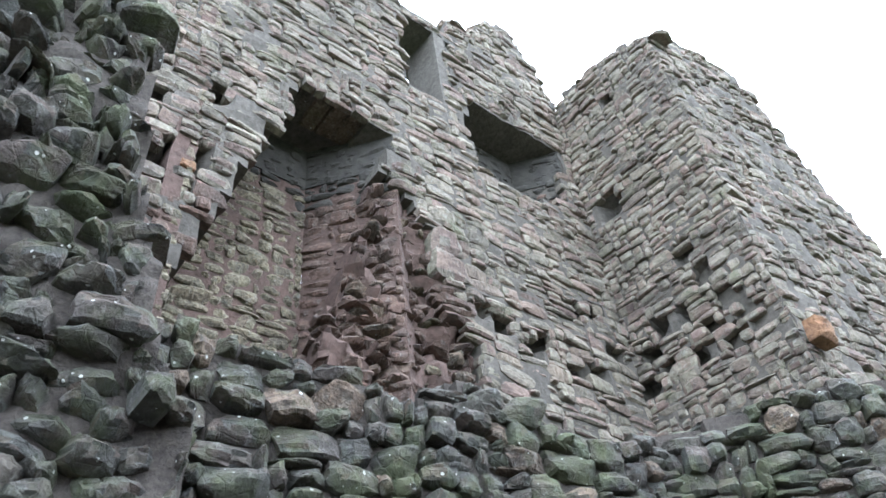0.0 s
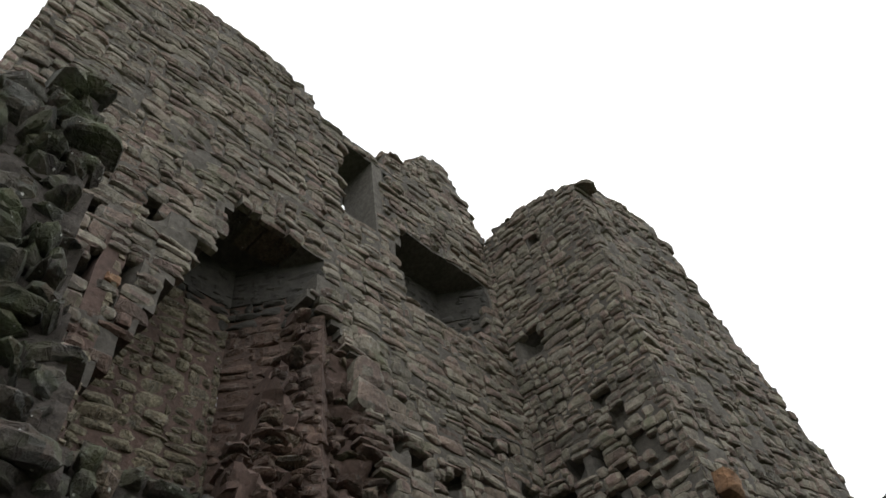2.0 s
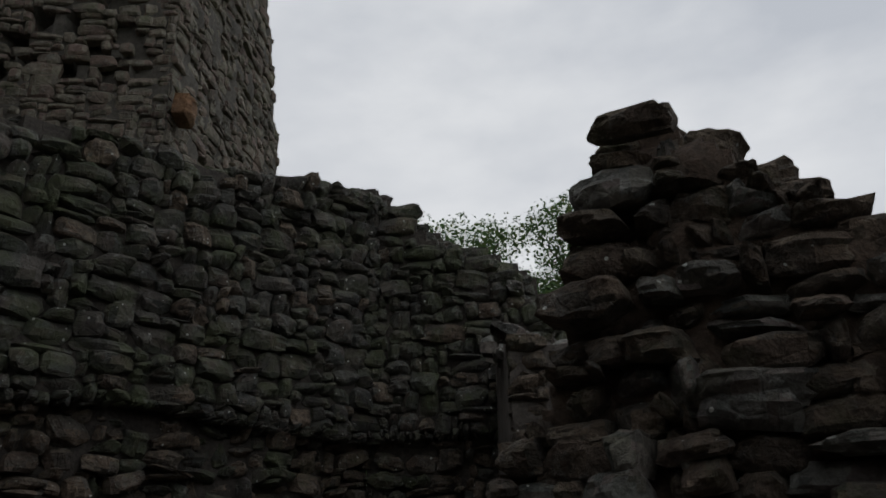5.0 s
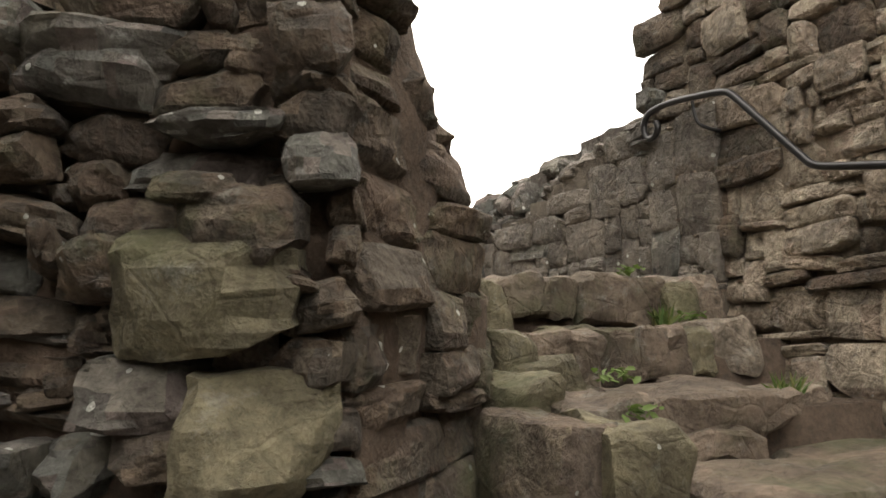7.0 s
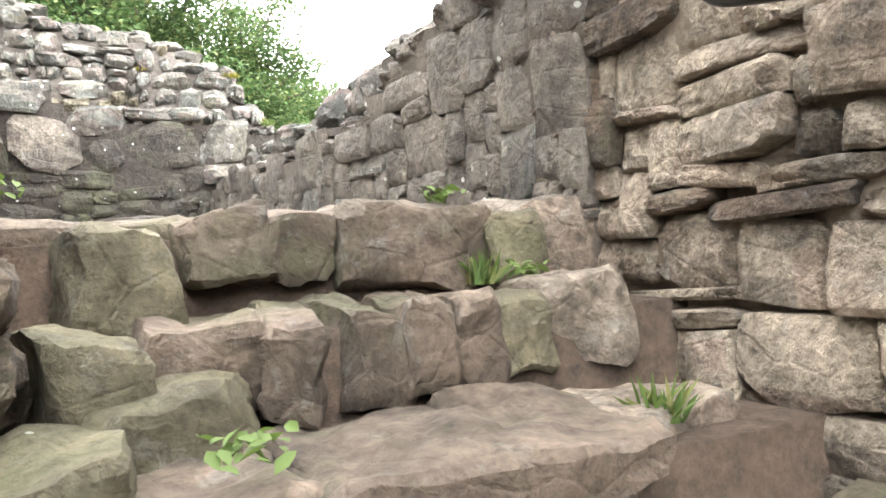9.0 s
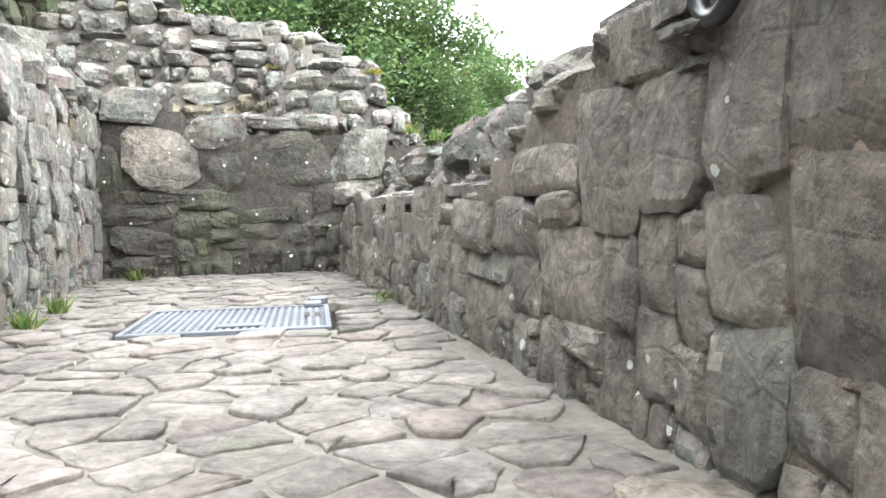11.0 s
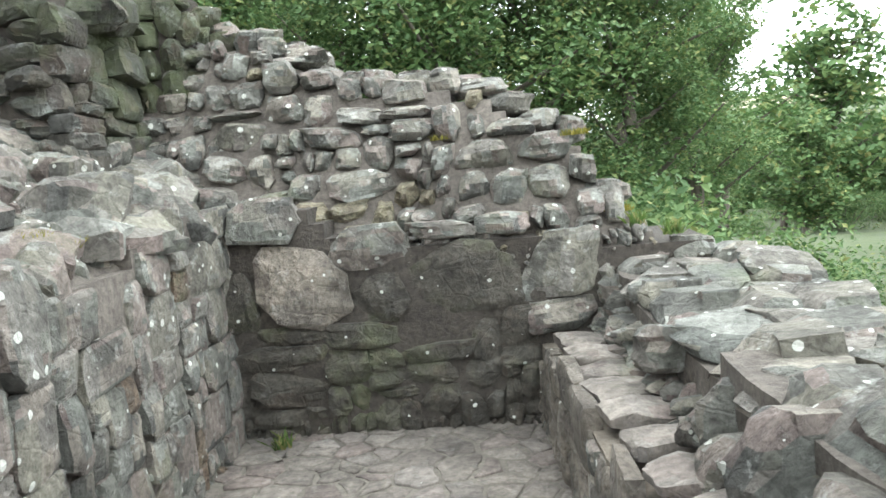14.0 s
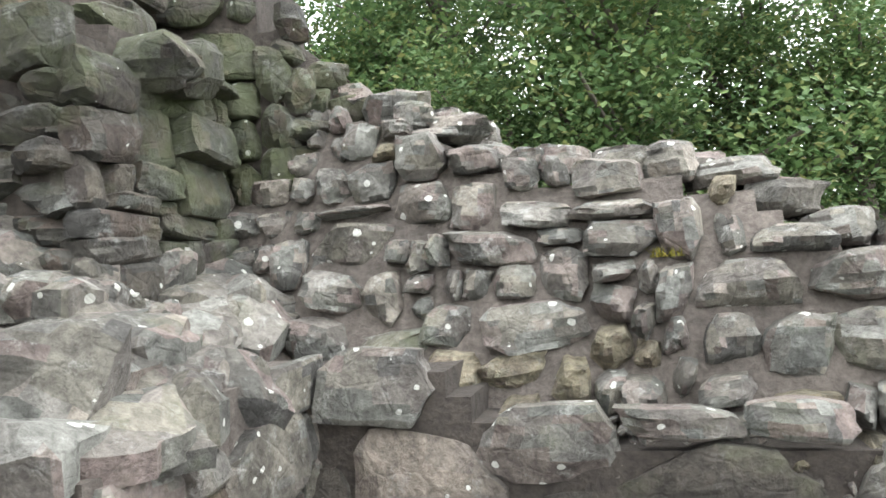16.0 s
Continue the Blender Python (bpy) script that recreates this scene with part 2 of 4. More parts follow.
def mesh_of(name, verts, faces, material, smooth=True):
    me = bpy.data.meshes.new(name)
    me.from_pydata([tuple(v) for v in verts], [], faces)
    me.materials.append(material)
    if smooth:
        me.shade_smooth()
    me.update()
    return me


def thing(name, me, m=None, label="", category="", group="", kind=""):
    ob = new(name, me)
    ob.matrix_basis = SCALE @ (m or Matrix())
    return tagged(ob, label, category, group, kind)


def part(name, me, parent, m=None, label=""):
    """A mesh as one part under a thing (m in the thing's own space)."""
    ob = new(name, me)
    ob.parent = parent
    if m:
        ob.matrix_basis = m
    return tagged(ob, label)


def bm_mesh(name, bm, material, smooth=False):
    me = bpy.data.meshes.new(name)
    bm.to_mesh(me)
    bm.free()
    me.materials.append(material)
    if smooth:
        me.shade_smooth()
    return me


def box_mesh(name, lo, hi, material, bevel=0.006):
    bm = bmesh.new()
    bmesh.ops.create_cube(bm, size=1)
    c, d = [(a + b) / 2 for a, b in zip(lo, hi)], [b - a for a, b in zip(lo, hi)]
    for v in bm.verts:
        v.co = Vector((v.co.x * d[0] + c[0], v.co.y * d[1] + c[1], v.co.z * d[2] + c[2]))
    if bevel:
        bmesh.ops.bevel(bm, geom=bm.edges[:], offset=bevel, segments=1, affect="EDGES")
    return bm_mesh(name, bm, material)


def stone_shape(rng, rough=1.0, n=5):
    """One rubble stone, unit size: x and z run from -0.5 to 0.5, the broken face lies near y = -1, the tail at y = 0."""
    seed = Vector((rng.uniform(0, 90), rng.uniform(0, 90), rng.uniform(0, 90)))
    bow = rng.uniform(0.0, 0.16) * rough
    skew, slope = rng.uniform(-0.16, 0.16) * rough, rng.uniform(-0.14, 0.14) * rough
    cuts = []
    for _ in range(5):
        an = rng.uniform(0, 6.283)
        cuts.append((math.cos(an), math.sin(an), rng.uniform(0.42, 0.62) + 0.12 * (1 - rough)))
    planes = [(rng.uniform(-0.9, 0.9) * rough, rng.uniform(-0.9, 0.9) * rough, rng.uniform(0.93, 1.12)) for _ in range(5)]
    verts = []
    for j in range(n):
        for i in range(n):
            a, b = 2 * i / (n - 1) - 1, 2 * j / (n - 1) - 1
            a, b = math.copysign(abs(a) ** 0.72, a), math.copysign(abs(b) ** 0.72, b)
            px, pz = 0.52 * a * math.sqrt(1 - bow * b * b / 2), 0.52 * b * math.sqrt(1 - bow * a * a / 2)
            for cx, cz, d in cuts:
                over = px * cx + pz * cz - d
                if over > 0:
                    px, pz = px - cx * over, pz - cz * over
            px, pz = px + skew * pz, pz + slope * px
            q = Vector((px, 0, pz)) * 4 + seed
            r = max(abs(a), abs(b))
            h = min([1.04] + [d + tx * px + tz * pz for tx, tz, d in planes]) - 0.13 * r ** 7
            h += noise.fractal(q, 0.9, 2.0, 4) * 0.13 * (0.5 + 0.5 * rough)
            verts.append((px + noise.noise(q * 1.3) * 0.05 * rough, -max(h, 0.45), pz + noise.noise(q * 1.3 + seed) * 0.05 * rough))
    faces = [(j * n + i, j * n + i + 1, (j + 1) * n + i + 1, (j + 1) * n + i) for j in range(n - 1) for i in range(n - 1)]
    loop = [i for i in range(n)] + [j * n + n - 1 for j in range(1, n)] + [(n - 1) * n + i for i in range(n - 2, -1, -1)] + [j * n for j in range(n - 2, 0, -1)]
    ring = [(verts[k][0] * 0.97, 0.0, verts[k][2] * 0.97) for k in loop]
    for k in range(len(loop)):
        p, q = loop[k], loop[(k + 1) % len(loop)]
        faces.append((q, p, n * n + k, n * n + (k + 1) % len(loop)))
    return np.array(verts + ring), faces


def stone_set(count, rough, n):
    return [stone_shape(random.Random(700 + k), rough, n) for k in range(count)]


SHAPES, BLOCKS = stone_set(28, 1.0, 5), stone_set(16, 0.45, 5)
FINE_SHAPES, FINE_BLOCKS = stone_set(28, 1.0, 9), stone_set(16, 0.45, 9)
FAR_MATERIALS = {"tower_stone", "pink_stone"}
STONE_MESHES = {}


def stone_mesh(material, k, blocky=False):
    key = (material.name, k, blocky)
    if key not in STONE_MESHES:
        far = material.name in FAR_MATERIALS
        v, f = ((BLOCKS if blocky else SHAPES) if far else (FINE_BLOCKS if blocky else FINE_SHAPES))[k]
        STONE_MESHES[key] = mesh_of("stone", v, f, material)
        STONE_MESHES[key].set_sharp_from_angle(angle=radians(18 if far else 20))
    return STONE_MESHES[key]


class Face:
    """A wall's face: u runs along it, v up it, the third axis out of it. batter: how far it leans back for each unit of height."""

    def __init__(self, a, b, batter=0.0):
        a, b = Vector((*a, 0)), Vector((*b, 0))
        self.o, self.length = a, (b - a).length
        self.u = (b - a).normalized()
        self.out = Vector((self.u.y, -self.u.x, 0))
        self.lean = batter

    def at(self, u, v, w=0.0):
        return self.o + self.u * u + Vector((0, 0, v)) + self.out * (w - self.lean * v)

    def matrix(self, u, v, w, size, turn=0.0, tip=0.0, yaw=0.0):
        base = Matrix((self.u, -self.out, (0, 0, 1))).transposed().to_4x4()
        return Matrix.Translation(self.at(u, v, w)) @ base @ Euler((tip, turn, yaw)).to_matrix().to_4x4() @ Matrix.Diagonal((*size, 1))


def profile(points):
    us, vs = zip(*points)
    return lambda u: float(np.interp(u, us, vs))


def poly_inside(poly, u, v):
    hit = False
    for (x0, y0), (x1, y1) in zip(poly, poly[1:] + poly[:1]):
        if (y0 > v) != (y1 > v) and u < (x1 - x0) * (v - y0) / (y1 - y0) + x0:
            hit = not hit
    return hit


def backing(name, face, u0, u1, v0, top, thick, material, holes=(), pockets=(), cell=0.14, rough=0.05, parent=None, **tags):
    """The mortared core of a wall: a rough grid with thickness, openings that go through it and small blind pockets."""
    nu = max(2, int((u1 - u0) / cell))
    vmax = max(top(u0 + (u1 - u0) * i / nu) for i in range(nu + 1))
    nv = max(2, int((vmax - v0) / cell))
    cu, cv = (u1 - u0) / nu, (vmax - v0) / nv
    keep = {(i, j) for i in range(nu) for j in range(nv)
            if v0 + (j + 0.5) * cv < top(u0 + (i + 0.5) * cu) and not any(poly_inside(h, u0 + (i + 0.5) * cu, v0 + (j + 0.5) * cv) for h in holes)}
    verts, faces, index = [], [], {}

    def vert(i, j, back):
        if (i, j, back) not in index:
            u, v = u0 + i * cu, v0 + j * cv
            w = noise.fractal(face.at(u, v) * 2.3, 0.8, 2.0, 4) * rough
            if not back:
                for pu, pv, pw, ph in pockets:
                    if abs(u - pu) < pw / 2 + cu * 0.5 and abs(v - pv) < ph / 2 + cv * 0.5:
                        w -= 0.4
            index[(i, j, back)] = len(verts)
            verts.append(face.at(u, v, w - (thick if back else 0)))
        return index[(i, j, back)]

    for i, j in sorted(keep):
        c = ((i, j), (i + 1, j), (i + 1, j + 1), (i, j + 1))
        faces.append([vert(*p, 0) for p in c])
        faces.append([vert(*p, 1) for p in reversed(c)])
        for (di, dj), a, b in (((0, -1), 0, 1), ((1, 0), 1, 2), ((0, 1), 2, 3), ((-1, 0), 3, 0)):
            if (i + di, j + dj) not in keep:
                faces.append([vert(*c[b], 0), vert(*c[a], 0), vert(*c[a], 1), vert(*c[b], 1)])
    me = mesh_of(name, verts, faces, material)
    me.set_sharp_from_angle(angle=radians(40))
    if parent:
        return part(name, me, parent)
    return thing(name, me, **tags)


def masonry(wall, face, u0, u1, v0, top, material, course=(0.1, 0.2), length=(0.15, 0.4), depth=(0.10, 0.18), holes=(), pockets=(),
            near=None, parts=300, joint=0.018, proud=0.035, seed=1, wave=0.05, turn=4.0, blocky=False, thin=0.15, odd=None, base=0.044):
    """Random rubble packed on a face, each stone set on the lowest free bed. The parts nearest to near (u, v) are stones of their own, the rest one joined mesh."""
    rng = random.Random(seed)
    kinds = BLOCKS if blocky else SHAPES
    stones = []
    cell = 0.03
    count = max(2, int((u1 - u0 + 0.04) / cell))
    line = [v0 + rng.uniform(-0.5, 0.0) * course[0] for _ in range(count)]
    limit = [top(u0 + (k + 0.5) * cell) + 0.03 for k in range(count)]
    while True:
        k = min(range(count), key=lambda q: line[q] if line[q] < limit[q] else 1e9)
        if line[k] >= limit[k]:
            break
        v, e = line[k], k
        want = rng.uniform(*length) if rng.random() > 0.2 else rng.uniform(0.5, 0.9) * length[0]
        while e < count and line[e] - v < 0.022 and (e - k) * cell < want:
            e += 1
        rest = e
        while rest < count and line[rest] - v < 0.022:
            rest += 1
        if (rest - e) * cell < length[0] * 0.45:
            e = rest
        ww = (e - k) * cell
        hh = rng.uniform(*course) * (0.55 if rng.random() < thin else 1.0)
        hh = min(hh, max(ww * 1.5, 0.04))
        for edge in (k - 1, e):
            if 0 <= edge < count and abs(line[edge] - v - hh) < 0.05 and line[edge] > v + 0.03:
                hh = line[edge] - v
        line[k:e] = [v + hh] * (e - k)
        a = u0 - 0.02 + (k + e) * cell / 2
        b = v + hh / 2
        if b + 0.2 * hh < top(a) and not any(poly_inside(p, a, b) for p in holes) \
                and not any(abs(a - pu) < pw / 2 + ww * 0.2 and abs(b - pv) < ph / 2 + hh * 0.2 for pu, pv, pw, ph in pockets):
            b += wave * noise.noise(Vector((a * 0.7, b * 0.9, seed * 3.1)))
            d = rng.uniform(*depth)
            stones.append((a, b, base + max(0.0, rng.uniform(-0.5, 1.0)) * proud - d, (max(0.03, ww - joint * 0.5), d, max(0.025, hh - joint * 0.5)),
                           radians(rng.uniform(-turn, turn)), radians(rng.uniform(-turn, turn)), radians(rng.uniform(-turn, turn) * 1.5), rng.randrange(len(kinds))))
    nu, nv = near or ((u0 + u1) / 2, v0)
    stones.sort(key=lambda s: (s[0] - nu) ** 2 + (s[1] - nv) ** 2)
    verts, faces, count = [], [], 0
    for k, (a, b, w, size, turn_, tip, yaw, kind) in enumerate(stones):
        m = face.matrix(a, b, w, size, turn_, tip, yaw)
        mat_ = odd(a, b, rng) if odd else None
        if k < parts:
            part("stone", stone_mesh(mat_ or material, kind, blocky), wall, m)
        else:
            pv, pf = kinds[kind]
            mm = np.array(m)
            verts.append(pv @ mm[:3, :3].T + mm[:3, 3])
            faces.extend([tuple(i + count for i in f) for f in pf])
            count += len(pv)
    if verts:
        me = mesh_of("stones", np.concatenate(verts), faces, material)
        me.set_sharp_from_angle(angle=radians(18))
        ob = part("stones", me, wall)
        tagged(ob, kind="stuff")
    return len(stones)


def crest(wall, face, u0, u1, top, material, size=(0.15, 0.35), height=(0.08, 0.2), thick=0.5, seed=3, rows=2, step=0.75):
    """Loose stones bedded along the broken top of a wall."""
    rng = random.Random(seed)
    for r in range(rows):
        u = u0
        while u < u1:
            w, h = rng.uniform(*size), rng.uniform(*height)
            dd = rng.uniform(0.7, 1.1) * w
            m = face.matrix(u + w / 2, top(u + w / 2) + h * 0.05, 0.03 - dd - thick * r / max(1, rows), (w, dd, h),
                            radians(rng.uniform(-7, 7)), radians(rng.uniform(-8, 8)), radians(rng.uniform(-18, 18)))
            part("cap_stone", stone_mesh(material, rng.randrange(len(SHAPES))), wall, m)
            u += w * step


def wall_thing(name, label, me=None):
    e = new(name, me)
    e.matrix_basis = SCALE.copy()
    return tagged(e, label, "wall", "", "structure")


# ---- ground ----
def hill_rise(x, y):
    return 25 * math.exp(-((y - 560) / 190) ** 2) * (0.85 + 0.15 * math.sin(x * 0.011)) / (1 + math.exp(-(x - 40) / 45))


def ground_mesh():
    verts, faces, n = [], [], 60
    for j in range(n + 1):
        for i in range(n + 1):
            fx, fy = (i / n * 2 - 1), (j / n * 2 - 1)
            x, y = math.copysign(abs(fx) ** 3.2, fx) * 2500, math.copysign(abs(fy) ** 3.2, fy) * 2500
            r = math.hypot(x, y)
            z = -1.62 - (min(max(r - 16, 0), 60) * 0.07) + noise.noise(Vector((x, y, 0)) * 0.05) * min(2.0, max(0, r - 14) * 0.05)
            z += hill_rise(x, y)
            verts.append((x, y, z))
    for j in range(n):
        for i in range(n):
            a = j * (n + 1) + i
            faces.append((a, a + 1, a + n + 2, a + n + 1))
    return mesh_of("ground", verts, faces, M_ground)


thing("ground", ground_mesh(), None, "rough green grassland falling away to far slopes", "ground", "", "structure")
yard = [(x, y, -1.6 + 0.03 * noise.noise(Vector((x, y, 5)))) for y in np.linspace(-13, 3.4, 40) for x in np.linspace(-9.5, 3.5, 40)]
thing("courtyard_floor", mesh_of("courtyard_floor", yard, [(j * 40 + i, j * 40 + i + 1, j * 40 + i + 41, j * 40 + i + 40) for j in range(39) for i in range(39)], M_yard), None,
      "trodden brown earth floor of the ruined courtyard", "floor", "", "structure")

# ---- great tower: main wall, side wall, outer face ----
C0 = (-9.72, 1.78)
dA, dB = (math.cos(radians(96)), math.sin(radians(96))), (math.cos(radians(10)), math.sin(radians(10)))
END_A = (C0[0] - 10.3 * dA[0], C0[1] - 10.3 * dA[1])
EDGE = (C0[0] + 2.7 * dB[0], C0[1] + 2.7 * dB[1])
face_a = Face(END_A, C0)                    # u = s + 10.3
top_a = profile([(0, 14.4), (0.15, 14.9), (1.25, 16.1), (2.2, 16.5), (3.3, 16.6), (4.2, 16.45), (5.0, 16.1), (5.1, 15.6), (5.85, 15.35), (7.2, 15.15), (7.3, 15.9), (7.6, 16.2),
                 (7.9, 16.0), (8.6, 17.1), (9.3, 17.6), (9.7, 16.7), (10.0, 16.3), (10.05, 15.7), (10.3, 15.2)])
open_a = [(5.8, 12.45), (6.95, 12.4), (7.2, 15.0), (5.85, 14.95)]
fire_1 = [(2.2, 4.9), (2.3, 5.9), (2.95, 7.9), (3.4, 9.5), (3.7, 10.65), (5.5, 10.5), (5.3, 9.6), (5.1, 9.1), (5.3, 8.6), (5.0, 8.2), (4.75, 7.4), (4.55, 6.6), (4.3, 5.8), (4.6, 4.9)]
scar = [(4.55, 4.9), (4.3, 5.8), (4.55, 6.6), (4.75, 7.4), (5.0, 8.2), (5.3, 8.6), (5.1, 9.1), (5.35, 9.5), (5.75, 9.0), (6.1, 8.4), (6.3, 7.3), (6.75, 6.6), (6.8, 5.6), (6.5, 4.9)]
fire_2 = [(7.35, 10.85), (7.3, 12.2), (7.4, 12.95), (8.4, 13.1), (10.05, 13.1), (9.8, 11.3), (9.3, 10.9), (8.4, 10.75)]
rng_h = random.Random(11)
pock_a = [(6.86, 7.34, 0.22, 0.26), (7.3, 7.2, 0.2, 0.22), (7.79, 6.96, 0.2, 0.26), (8.1, 7.15, 0.22, 0.24), (8.7, 6.81, 0.22, 0.26), (9.2, 6.9, 0.2, 0.24), (9.0, 8.1, 0.22, 0.24), (9.6, 8.3, 0.2, 0.22),
          (9.9, 7.5, 0.2, 0.24), (1.9, 7.6, 0.28, 0.3), (2.25, 7.9, 0.26, 0.3), (1.5, 8.0, 0.26, 0.3), (1.7, 8.7, 0.24, 0.26), (2.5, 9.3, 0.24, 0.26), (1.2, 8.5, 0.22, 0.26), (2.2, 7.2, 0.26, 0.28)]
wall_a = wall_thing("wall_tower_main", "tall ruined tower wall of pale rubble with broken fireplaces")
backing("core", face_a, 0, 10.3, 1.0, top_a, 1.3, M_mortar_tower, [open_a, fire_1, scar, fire_2], pock_a, 0.16, 0.06, wall_a)


def tower_odd(a, b, rng):
    if 1.9 < a < 2.6 and 7.0 < b < 9.2 and rng.random() < 0.12:
        return M_orange
    return M_pink if (b < 7.5 and a < 3.2 and rng.random() < 0.5) else None


masonry(wall_a, face_a, 0, 10.3, 4.2, top_a, M_tower, (0.11, 0.27), (0.26, 0.7), (0.14, 0.24), [open_a, fire_1, scar, fire_2], pock_a, (3.0, 8.0), 300, 0.02, 0.05, 21, 0.12, 4, True, 0.2, tower_odd)
crest(wall_a, face_a, 0, 10.2, top_a, M_tower, (0.25, 0.5), (0.12, 0.25), 0.9, 22, 2)


def recess(name, face, u0, u1, v0, v1, depth, jamb, material, core, seed, course=(0.14, 0.24), length=(0.25, 0.55)):
    """A fireplace behind an opening: back wall, splayed far jamb, near cheek and a dark throat."""
    back = Face(face.at(u0 - 0.3, 0, -depth).xy, face.at(jamb, 0, -depth).xy)
    side = Face(face.at(jamb, 0, -depth).xy, face.at(u1, 0, -0.05).xy)
    cheek = Face(face.at(u0 - 0.25, 0, 0.0).xy, face.at(u0 - 0.3, 0, -depth).xy)
    flat = lambda z: (lambda u: z)
    for k, (fc, mat_, n) in enumerate(((back, material, 140), (side, M_pink, 110), (cheek, material, 40))):
        w = wall_thing("wall_" + name + ("_back", "_jamb", "_cheek")[k], "rubble inner face of a ruined fireplace")
        backing("core", fc, 0, fc.length, v0, flat(v1 + 2.2), 0.3, core, (), (), 0.25, 0.03, w)
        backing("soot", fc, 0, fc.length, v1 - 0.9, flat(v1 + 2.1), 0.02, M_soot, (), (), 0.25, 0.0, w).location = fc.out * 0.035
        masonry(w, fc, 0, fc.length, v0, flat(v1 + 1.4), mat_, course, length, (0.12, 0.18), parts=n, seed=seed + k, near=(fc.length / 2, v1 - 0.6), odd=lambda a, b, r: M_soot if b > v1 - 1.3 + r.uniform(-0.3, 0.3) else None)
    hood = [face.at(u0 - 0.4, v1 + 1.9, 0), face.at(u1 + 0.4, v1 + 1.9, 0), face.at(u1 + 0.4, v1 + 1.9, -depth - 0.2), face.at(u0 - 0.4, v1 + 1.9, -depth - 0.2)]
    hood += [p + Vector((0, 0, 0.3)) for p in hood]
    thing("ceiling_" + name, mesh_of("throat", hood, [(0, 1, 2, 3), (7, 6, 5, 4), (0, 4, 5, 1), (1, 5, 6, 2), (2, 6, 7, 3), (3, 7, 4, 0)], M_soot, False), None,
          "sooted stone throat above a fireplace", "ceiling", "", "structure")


recess("fireplace", face_a, 2.6, 5.5, 4.2, 10.6, 1.25, 4.55, M_tan, M_mortar_pink, 31)
recess("upper_fireplace", face_a, 7.3, 10.0, 10.0, 13.0, 0.9, 9.3, M_tower, M_mortar_tower, 41)
wall_scar = wall_thing("wall_scar", "torn reddish rubble core beside the fireplace")
face_scar = Face(face_a.at(4.2, 0, -0.32).xy, face_a.at(6.9, 0, -0.22).xy)
flat9 = lambda u: 9.6
cut_scar = [(u - 4.2, v) for u, v in fire_1]
backing("core", face_scar, 0, 2.7, 4.2, flat9, 0.4, M_mortar_pink, [cut_scar], (), 0.10, 0.28, wall_scar)
masonry(wall_scar, face_scar, 0.1, 2.65, 4.3, flat9, M_pink, (0.10, 0.2), (0.15, 0.4), (0.18, 0.4), [cut_scar], (), (1.2, 7), 220, 0.05, 0.22, 51, 0.2, 16, odd=lambda a, b, r: M_brown if r.random() < 0.3 else None)
# projecting jamb block
jamb = wall_thing("trim_fireplace_jamb", "pale dressed jamb stones projecting from the tower wall")
for k, (v, h) in enumerate(((7.55, 0.5), (8.07, 0.55), (8.64, 0.4))):
    part("block", stone_mesh(M_tower, k, True), jamb, face_a.matrix(6.35 - 0.03 * k, v + h / 2, -0.16, (0.62 - 0.06 * k, 0.32, h - 0.02)))
for k in range(4):
    part("block", stone_mesh(M_pink, k + 4), jamb, face_a.matrix(6.3 + 0.05 * k, 7.35 - 0.16 * k, -0.15, (0.6, 0.25, 0.15), 0.05, 0.06))
# lintels
for nm, u0, u1, v, mat_ in (("lintel", 3.45, 5.6, 10.6, M_brown), ("lintel", 7.3, 10.2, 13.12, M_tower), ("lintel", 5.7, 7.3, 15.0, M_tower)):
    lt = wall_thing("trim_" + nm, "row of long voussoir stones over an opening")
    n = int((u1 - u0) / 0.3)
    for k in range(n):
        part("voussoir", stone_mesh(mat_, (k * 5) % 16, True), lt, face_a.matrix(u0 + (k + 0.5) * (u1 - u0) / n, v + 0.13, -0.74, ((u1 - u0) / n - 0.01, 0.8, 0.3), radians((k % 3 - 1) * 4)))

face_b = Face(C0, EDGE)
top_b = profile([(0, 14.6), (0.45, 15.0), (1.2, 14.95), (2.26, 14.8), (2.75, 14.4)])
pock_b = [(1.36, 13.7, 0.2, 0.22), (0.57, 10.96, 0.42, 0.5), (1.6, 8.77, 0.18, 0.26), (1.69, 8.25, 0.24, 0.26), (1.98, 7.61, 0.26, 0.26), (2.25, 7.25, 0.24, 0.26), (0.65, 7.85, 0.22, 0.28), (1.21, 7.78, 0.2, 0.3),
          (0.12, 7.0, 0.24, 0.26), (1.78, 6.89, 0.22, 0.26), (1.15, 6.9, 0.2, 0.26), (0.6, 7.1, 0.2, 0.26), (2.4, 6.95, 0.22, 0.24), (0.35, 7.5, 0.2, 0.24), (1.5, 7.3, 0.22, 0.28)]
wall_b = wall_thing("wall_tower_side", "ruined tower side wall with square putlog holes")
backing("core", face_b, -0.35, 2.7, 1.0, top_b, 0.9, M_mortar_tower, (), pock_b, 0.15, 0.05, wall_b)
masonry(wall_b, face_b, 0, 2.7, 4.2, top_b, M_tower, (0.12, 0.24), (0.2, 0.5), (0.14, 0.22), (), pock_b, (2.2, 8.0), 300, 0.02, 0.05, 61, 0.1, 4, True, 0.2)
crest(wall_b, face_b, 0, 2.7, top_b, M_tower, (0.2, 0.45), (0.12, 0.3), 0.6, 62, 2)
face_c = Face(EDGE, (EDGE[0] + 0.05, EDGE[1] + 5.2))
top_c = profile([(0, 14.2), (0.6, 15.0), (2.0, 15.1), (3.0, 15.0), (3.3, 14.2), (3.45, 12.8), (3.8, 12.2), (4.0, 11.2), (4.3, 10.8), (4.6, 9.9), (4.75, 9.0), (5.2, 8.9)])
